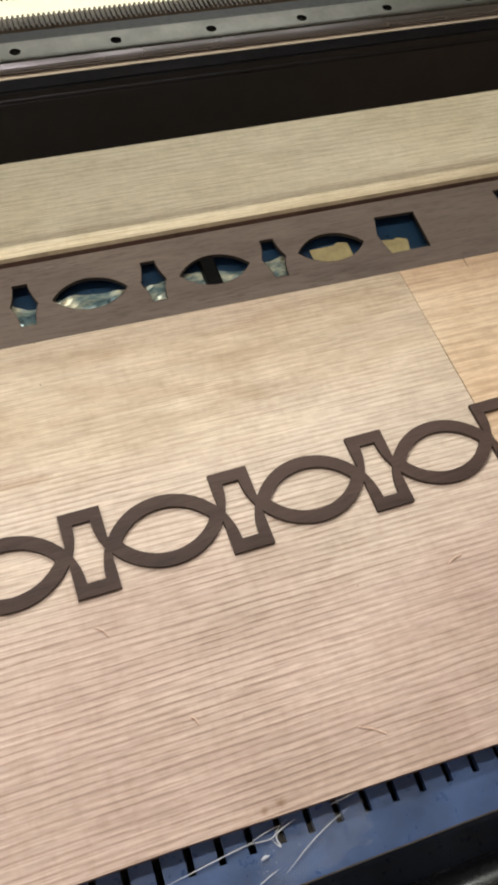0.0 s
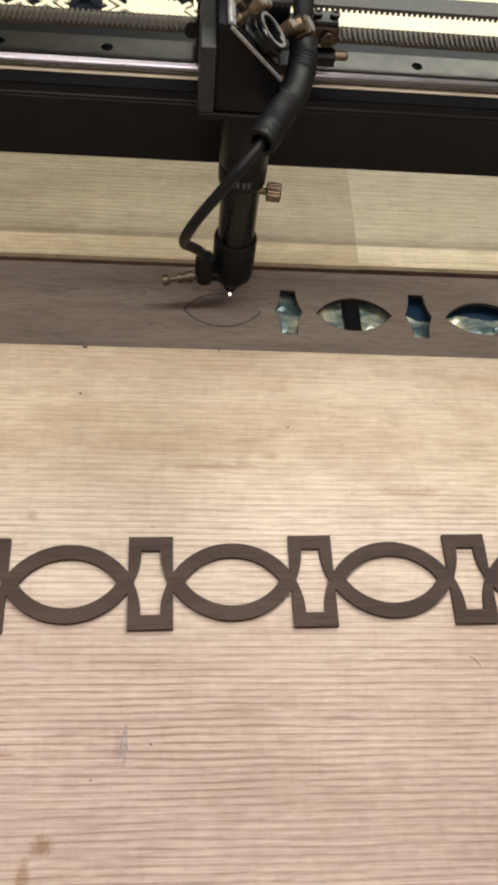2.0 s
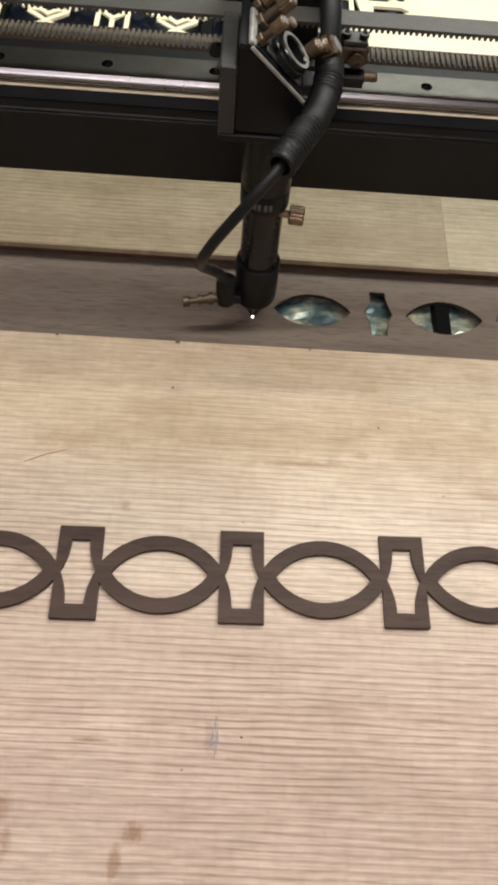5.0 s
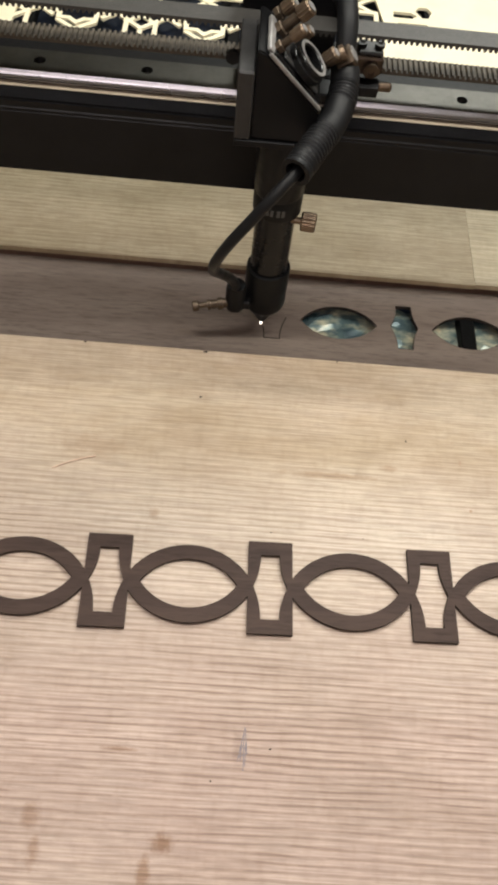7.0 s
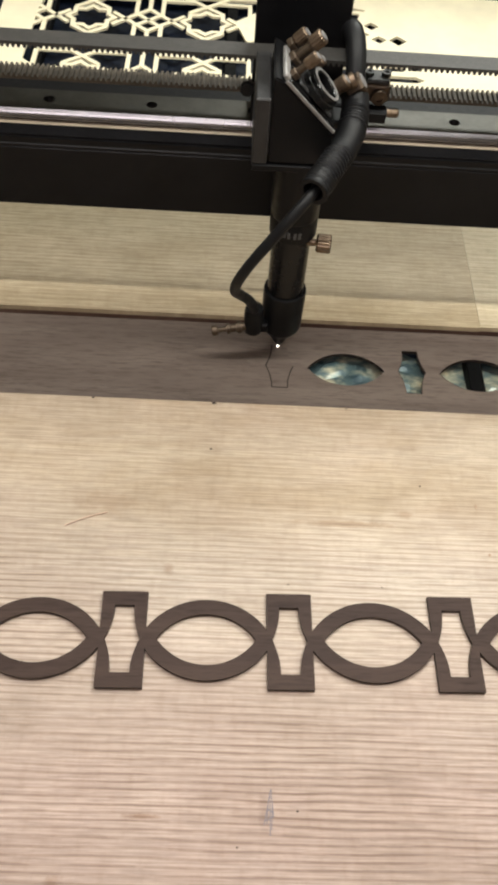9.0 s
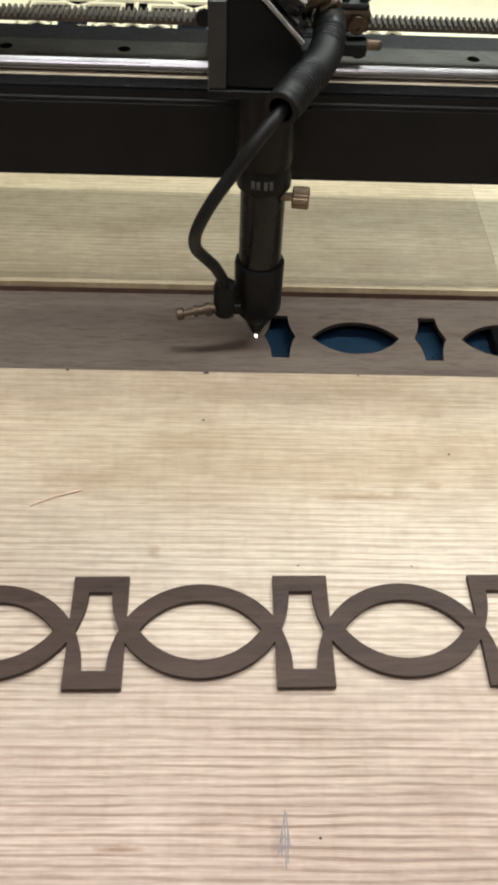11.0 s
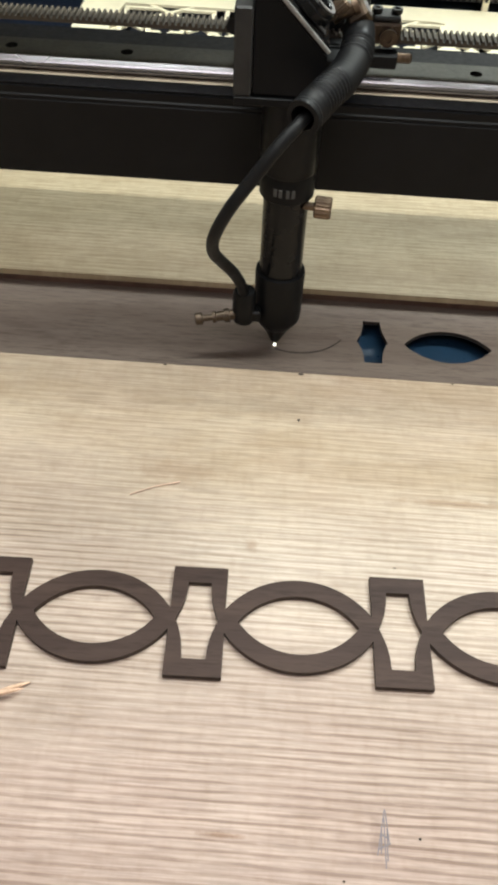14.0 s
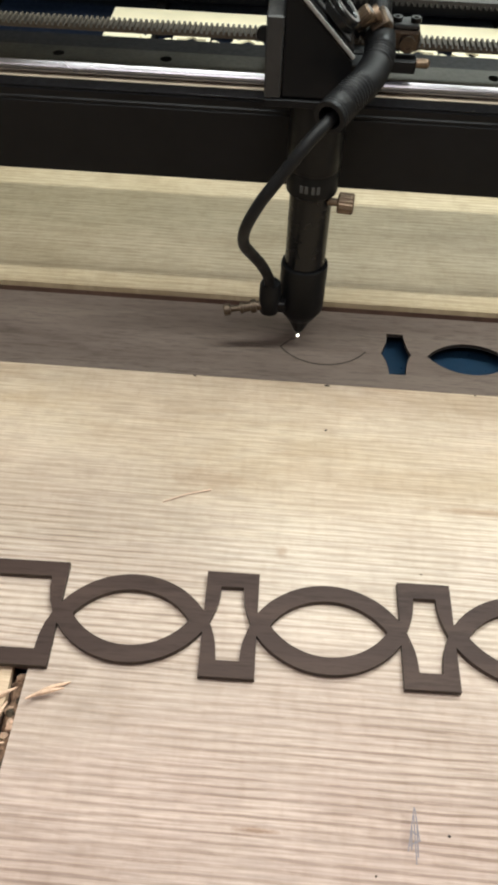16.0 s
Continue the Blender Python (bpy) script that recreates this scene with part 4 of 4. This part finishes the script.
scrap("speck", "tiny dark knot speck on the board", "speck", blob(0.0011, 0.0007, 1), pose(-0.0463, 0.1286, 0), SCORCH, 0, 0.0003)
scrap("speck", "tiny dark dot on the board", "speck", blob(0.0006, 0.0006, 2), pose(0.0015, -0.0874, 0), SCORCH, 0, 0.0003)
scrap("nick", "small dark nick at the board's edge", "nick", blob(0.0018, 0.0008, 3), pose(-0.0451, 0.1655, 0), SCORCH, 0, 0.0003)
scrap("speck", "short dark fleck in the board's grain", "speck", blob(0.0006, 0.0020, 5), pose(0.1206, 0.0901, 0), STAIN, 0, 0.0003)
scrap("speck", "tiny brown dot on the board", "speck", blob(0.0008, 0.0011, 6), pose(0.1237, 0.0565, 0), STAIN, 0, 0.0003)
mark = thing("pencil_mark", "faint grey pencil mark on the board", "pencil mark", pose(-0.0117, -0.0770, 0))
for k, (a, b) in enumerate((((0.0, 0.0), (-0.0036, -0.0170)), ((0.0002, -0.0005), (0.0012, -0.0130)), ((-0.0004, -0.0030), (-0.0006, -0.0215)), ((-0.0034, -0.0150), (0.0016, -0.0125)), ((-0.0020, -0.0090), (0.0010, -0.0112)), ((-0.0014, -0.0060), (-0.0022, -0.0165)), ((0.0006, -0.0070), (0.0002, -0.0190)))):
    d = Vector((b[0] - a[0], b[1] - a[1], 0))
    ob = part("stroke", box(0, d.length, -0.00022, 0.00022, 0, 0.00006 + 0.00002 * k), PENCIL, mark)
    ob.location, ob.rotation_euler = (*a, 0), (0, 0, math.atan2(d.y, d.x))
for a, b, w in (((-0.133, 0.070), (-0.108, 0.0800), 0.0003), ((0.300, -0.142), (0.313, -0.150), 0.0003), ((0.392, -0.072), (0.402, -0.069), 0.00035), ((0.216, -0.108), (0.219, -0.113), 0.0003), ((0.180, -0.045), (0.186, -0.052), 0.0003)):
    d = Vector((b[0] - a[0], b[1] - a[1], 0))
    ob = thing("wood_sliver", "thin curled wood sliver lying on the board", "wood sliver", pose(*a, 0.0008, 0, 0, math.degrees(math.atan2(d.y, d.x))), "slivers")
    line = smooth_line([(0, 0, 0), (d.length * 0.5, 0.0008, 0.0003), (d.length, 0, 0)], 5)
    part("sliver", sweep(line, w, 6), SLIVER, ob)

# dirty gap at the board's end
for k, (x, y, a, n) in enumerate(((-0.1690, -0.0372, 25, 0.0), (-0.1712, -0.0402, 20, 0.0018), (-0.1915, -0.0420, 35, 0.0), (-0.1925, -0.0640, 15, 0.0), (-0.1900, -0.0520, 70, 0.0002))):
    chip = thing("wood_chip", "pale torn wood chip by the gap", "wood chip", pose(x, y, n - (0.001 if x < -0.18 else 0), 0, 0, a), "wood chips")
    line = smooth_line([(-0.0085, 0, 0.0008), (-0.002, 0.0008, 0.0009), (0.0085, 0.0002, 0.0010)], 4)
    part("chip", sweep(line, lambda s: max(0.0003, 0.0011 * math.sin(min(3.0, 0.25 + s * 160))), 7), PINKWOOD, chip)
dust = thing("sawdust", "brown sawdust packed into the gap between boards", "sawdust", kind="stuff")
line = smooth_line([(-0.1856, -0.030 - 0.013 * k, -0.0095 + 0.0012 * (k % 2)) for k in range(11)], 5)
part("heap", sweep(line, lambda s: 0.0034 + 0.0007 * math.sin(s * 390) + 0.0004 * math.sin(s * 1170), 9), DUST, dust)
rnd = random.Random(11)
for k in range(44):
    y = -0.03 - 0.0029 * k + rnd.uniform(-0.003, 0.003)
    ob = thing("debris", "bit of dark debris in the gap between boards", "debris", pose(-0.1852 + rnd.uniform(-0.0026, 0.0022), y, -0.0078 + rnd.uniform(0, 0.005), 0, 0, rnd.uniform(0, 90)), "gap debris")
    bm = bmesh.new()
    bmesh.ops.create_icosphere(bm, subdivisions=1, radius=0.0022)
    for v in bm.verts:
        v.co = Vector((v.co.x * rnd.uniform(0.7, 1.5), v.co.y * rnd.uniform(0.5, 1.3), v.co.z * rnd.uniform(0.6, 1.2) - 0.0015))
    part("crumb", bm, rnd.choice([DIRT, STAIN, STAIN, PINKWOOD]), ob)

rnd = random.Random(3)
for k in range(16):
    s = rnd.uniform(0.00035, 0.0008)
    ob = scrap("dust_speck", "tiny dark dust speck on the board", "speck", blob(s, s * rnd.uniform(0.5, 1), 60 + k), pose(rnd.uniform(-0.17, 0.44), rnd.uniform(-0.15, 0.155), 0), rnd.choice([SCORCH, STAIN, DIRT]), 0, 0.0003)
    ob["group"] = "dust specks"
for k, x in enumerate((0.041, 0.187, -0.129, 0.236)):
    ob = scrap("edge_chip", "small broken chip at the board's rear edge", "nick", blob((0.0007, 0.0005, 0.0011, 0.0006)[k], 0.0006, 90 + k), MACHINE @ pose(x, REAR_FACE - 0.0006, 0), DIRT, 0, 0.0003)
    ob["group"] = "edge chips"

# clear film corner at the front rail
def clear_film():
    m = Mat("clear_film", 0.08, 0, 0.6)
    m.color((0.75, 0.72, 0.66))
    m.b.inputs["Alpha"].default_value = 0.035
    ob = thing("clear_film", "wrinkled clear plastic film stuck to the blue rail", "film", MACHINE @ pose(0.262, -0.183, BED - 0.0003))
    bm = bmesh.new()
    n = 34
    grid = []
    for j in range(n + 1):
        row = []
        for i in range(n + 1):
            u, v = i / n - 0.5, j / n - 0.5
            p = Vector((u * 5, v * 3 + u * 3, 1.7))
            h = max(0, 0.5 - abs(noise.noise(p))) ** 3 * 0.02 + abs(noise.noise(p * 3)) * 0.0012
            row.append(bm.verts.new((u * (0.060 + 0.016 * noise.noise(Vector((v * 4, 0, 5)))), v * (0.022 + 0.014 * noise.noise(Vector((u * 5, 3, 0)))) + u * 0.008, 0.0006 + h)))
        grid.append(row)
    for j in range(n):
        for i in range(n):
            bm.faces.new((grid[j][i], grid[j][i + 1], grid[j + 1][i + 1], grid[j + 1][i]))
    f = part("film", bm, m.m, ob, smooth=True)
    f.visible_shadow = False
    # pale strands stand in for the film's glints, placed to fit the camera's view
    fold = Mat("film_glint_strand", 0.06, 0, 0.9)
    fold.color((0.62, 0.64, 0.70))
    fold.b.inputs["Alpha"].default_value = 0.55
    ox, oy = 0.2642, -0.1845
    for pts, r in (
        (((0.1869, -0.1777), (0.2186, -0.1741), (0.2315, -0.1730), (0.2432, -0.1739), (0.2490, -0.1700), (0.2539, -0.1678)), 0.00035),
        (((0.2432, -0.1739), (0.2469, -0.1790), (0.2468, -0.1728), (0.2584, -0.1690)), 0.00050),
        (((0.2316, -0.1727), (0.2418, -0.1703), (0.2518, -0.1692)), 0.00030),
        (((0.2459, -0.1912), (0.2617, -0.1824), (0.2752, -0.1766), (0.2864, -0.1729)), 0.00030),
        (((0.2299, -0.1924), (0.2380, -0.1895), (0.2428, -0.1883)), 0.00030),
        (((0.2783, -0.1683), (0.2869, -0.1675), (0.2963, -0.1663)), 0.00045),
        (((0.2352, -0.1818), (0.2376, -0.1811), (0.2402, -0.1809)), 0.00090),
    ):
        line = smooth_line([(x - ox, y - oy, 0.0012 + 0.0006 * (k % 2)) for k, (x, y) in enumerate(pts)], 6)
        n = sum((b - a).length for a, b in zip(line, line[1:]))
        part("fold", sweep(line, lambda s: max(0.0001, r * math.sin(math.pi * min(1.0, max(0.0, s / n))) ** 0.5), 6), fold.m, ob, "pale strand standing in for a glint along a crease", smooth=True)


clear_film()

# ---- moving things ----
HEAD_ROWS = [
    (0, 0.0206, 0.2132), (0.5, 0.0285, 0.2166), (1.0, 0.0367, 0.2192), (1.5, 0.0453, 0.2203), (2.0, 0.0537, 0.2193), (2.5, 0.0606, 0.2168),
    (3.0, 0.0676, 0.2124), (3.5, 0.0733, 0.2072), (3.65, 0.0740, 0.2062), (4.0, 0.0375, 0.2055), (4.35, 0.0090, 0.2048), (4.5, 0.0085, 0.2035),
    (5.0, 0.0056, 0.1962), (5.55, 0.0050, 0.1890), (6.15, -0.0045, 0.1890), (6.8, -0.0068, 0.1970), (7.5, -0.0098, 0.2063), (8.0, -0.0065, 0.2141),
    (8.5, -0.0048, 0.2208), (8.75, -0.0040, 0.2245), (9.0, -0.0003, 0.2245), (9.2, 0.0031, 0.2247), (9.35, 0.0050, 0.2242), (10.0, 0.0060, 0.2150),
    (10.6, 0.0092, 0.2060), (10.75, 0.0080, 0.2058), (11.05, -0.0190, 0.2052), (11.3, -0.0223, 0.2039), (11.5, -0.0241, 0.2020), (12.0, -0.0314, 0.1968),
    (12.5, -0.0382, 0.1956), (13.0, -0.0464, 0.1938), (13.5, -0.0535, 0.1947), (14.0, -0.0611, 0.1981), (14.5, -0.0674, 0.2023), (15.0, -0.0731, 0.2077),
    (15.5, -0.0702, 0.2129), (16.0, -0.0633, 0.2185),
]


def head_x(t):
    return float(np.interp(t, [r[0] for r in HEAD_ROWS], [r[1] for r in HEAD_ROWS]))


def motions():
    walk(head, [(t, pose(x, y, 0, 0, 0, ANG)) for t, x, y in HEAD_ROWS])
    walk(gantry, [(t, pose(0, y - x * math.tan(radians(ANG)), 0, 0, 0, ANG)) for t, x, y in HEAD_ROWS])
    up = Matrix.Translation((0, 0, KERF_RISE))
    fall_to = pose(0, -0.030, -0.0100, 0, 0, 4)
    # slide the film forward, so the camera's later view sees bare tray
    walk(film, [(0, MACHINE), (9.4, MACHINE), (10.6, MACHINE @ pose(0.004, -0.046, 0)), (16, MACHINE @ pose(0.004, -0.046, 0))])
    # eye that comes loose, vase that comes loose, eye still being cut
    for loop, drop, start, end, name in (
        (eye_loop(*EYES[1]), 3.72, -4.0, 3.62, "eye"),
        (vase_loop(*VASES[0]), 10.66, 4.40, 10.6, "vase"),
        (eye_loop(*EYES[0]), None, 11.10, 18.9, "eye"),
    ):
        ob, at, local = offcut(loop, "offcut", f"{name}-shaped walnut offcut with a scorched outline")
        if name == "vase":
            # the beam starts at the right waist and goes down and round
            k0 = min(range(len(local)), key=lambda k: abs(local[k][1]) - 10 * local[k][0])
            local = local[k0:] + local[:k0]
        n = len(local)
        lengths = [(Vector(local[(k + 1) % n]) - Vector(local[k])).length for k in range(n)]
        total, s = sum(lengths), 0.0
        for k in range(n):
            piece = kerf_piece(local[k], local[(k + 1) % n], ob)
            s += lengths[k]
            t = start + (end - start) * s / total
            m = piece.matrix_basis.copy()
            if t <= 0.05:
                piece.matrix_basis = up @ m
            elif t < 15.9:
                walk(piece, [(0, m), (max(0.04, t - 0.1), m), (t, up @ m), (16, up @ m)])
        if drop:
            walk(ob, [(0, at), (drop, at), (drop + 0.07, at @ pose(0, -0.006, -0.0080, 3, 1, 1)), (drop + 0.17, at @ fall_to), (16, at @ fall_to)])


motions()
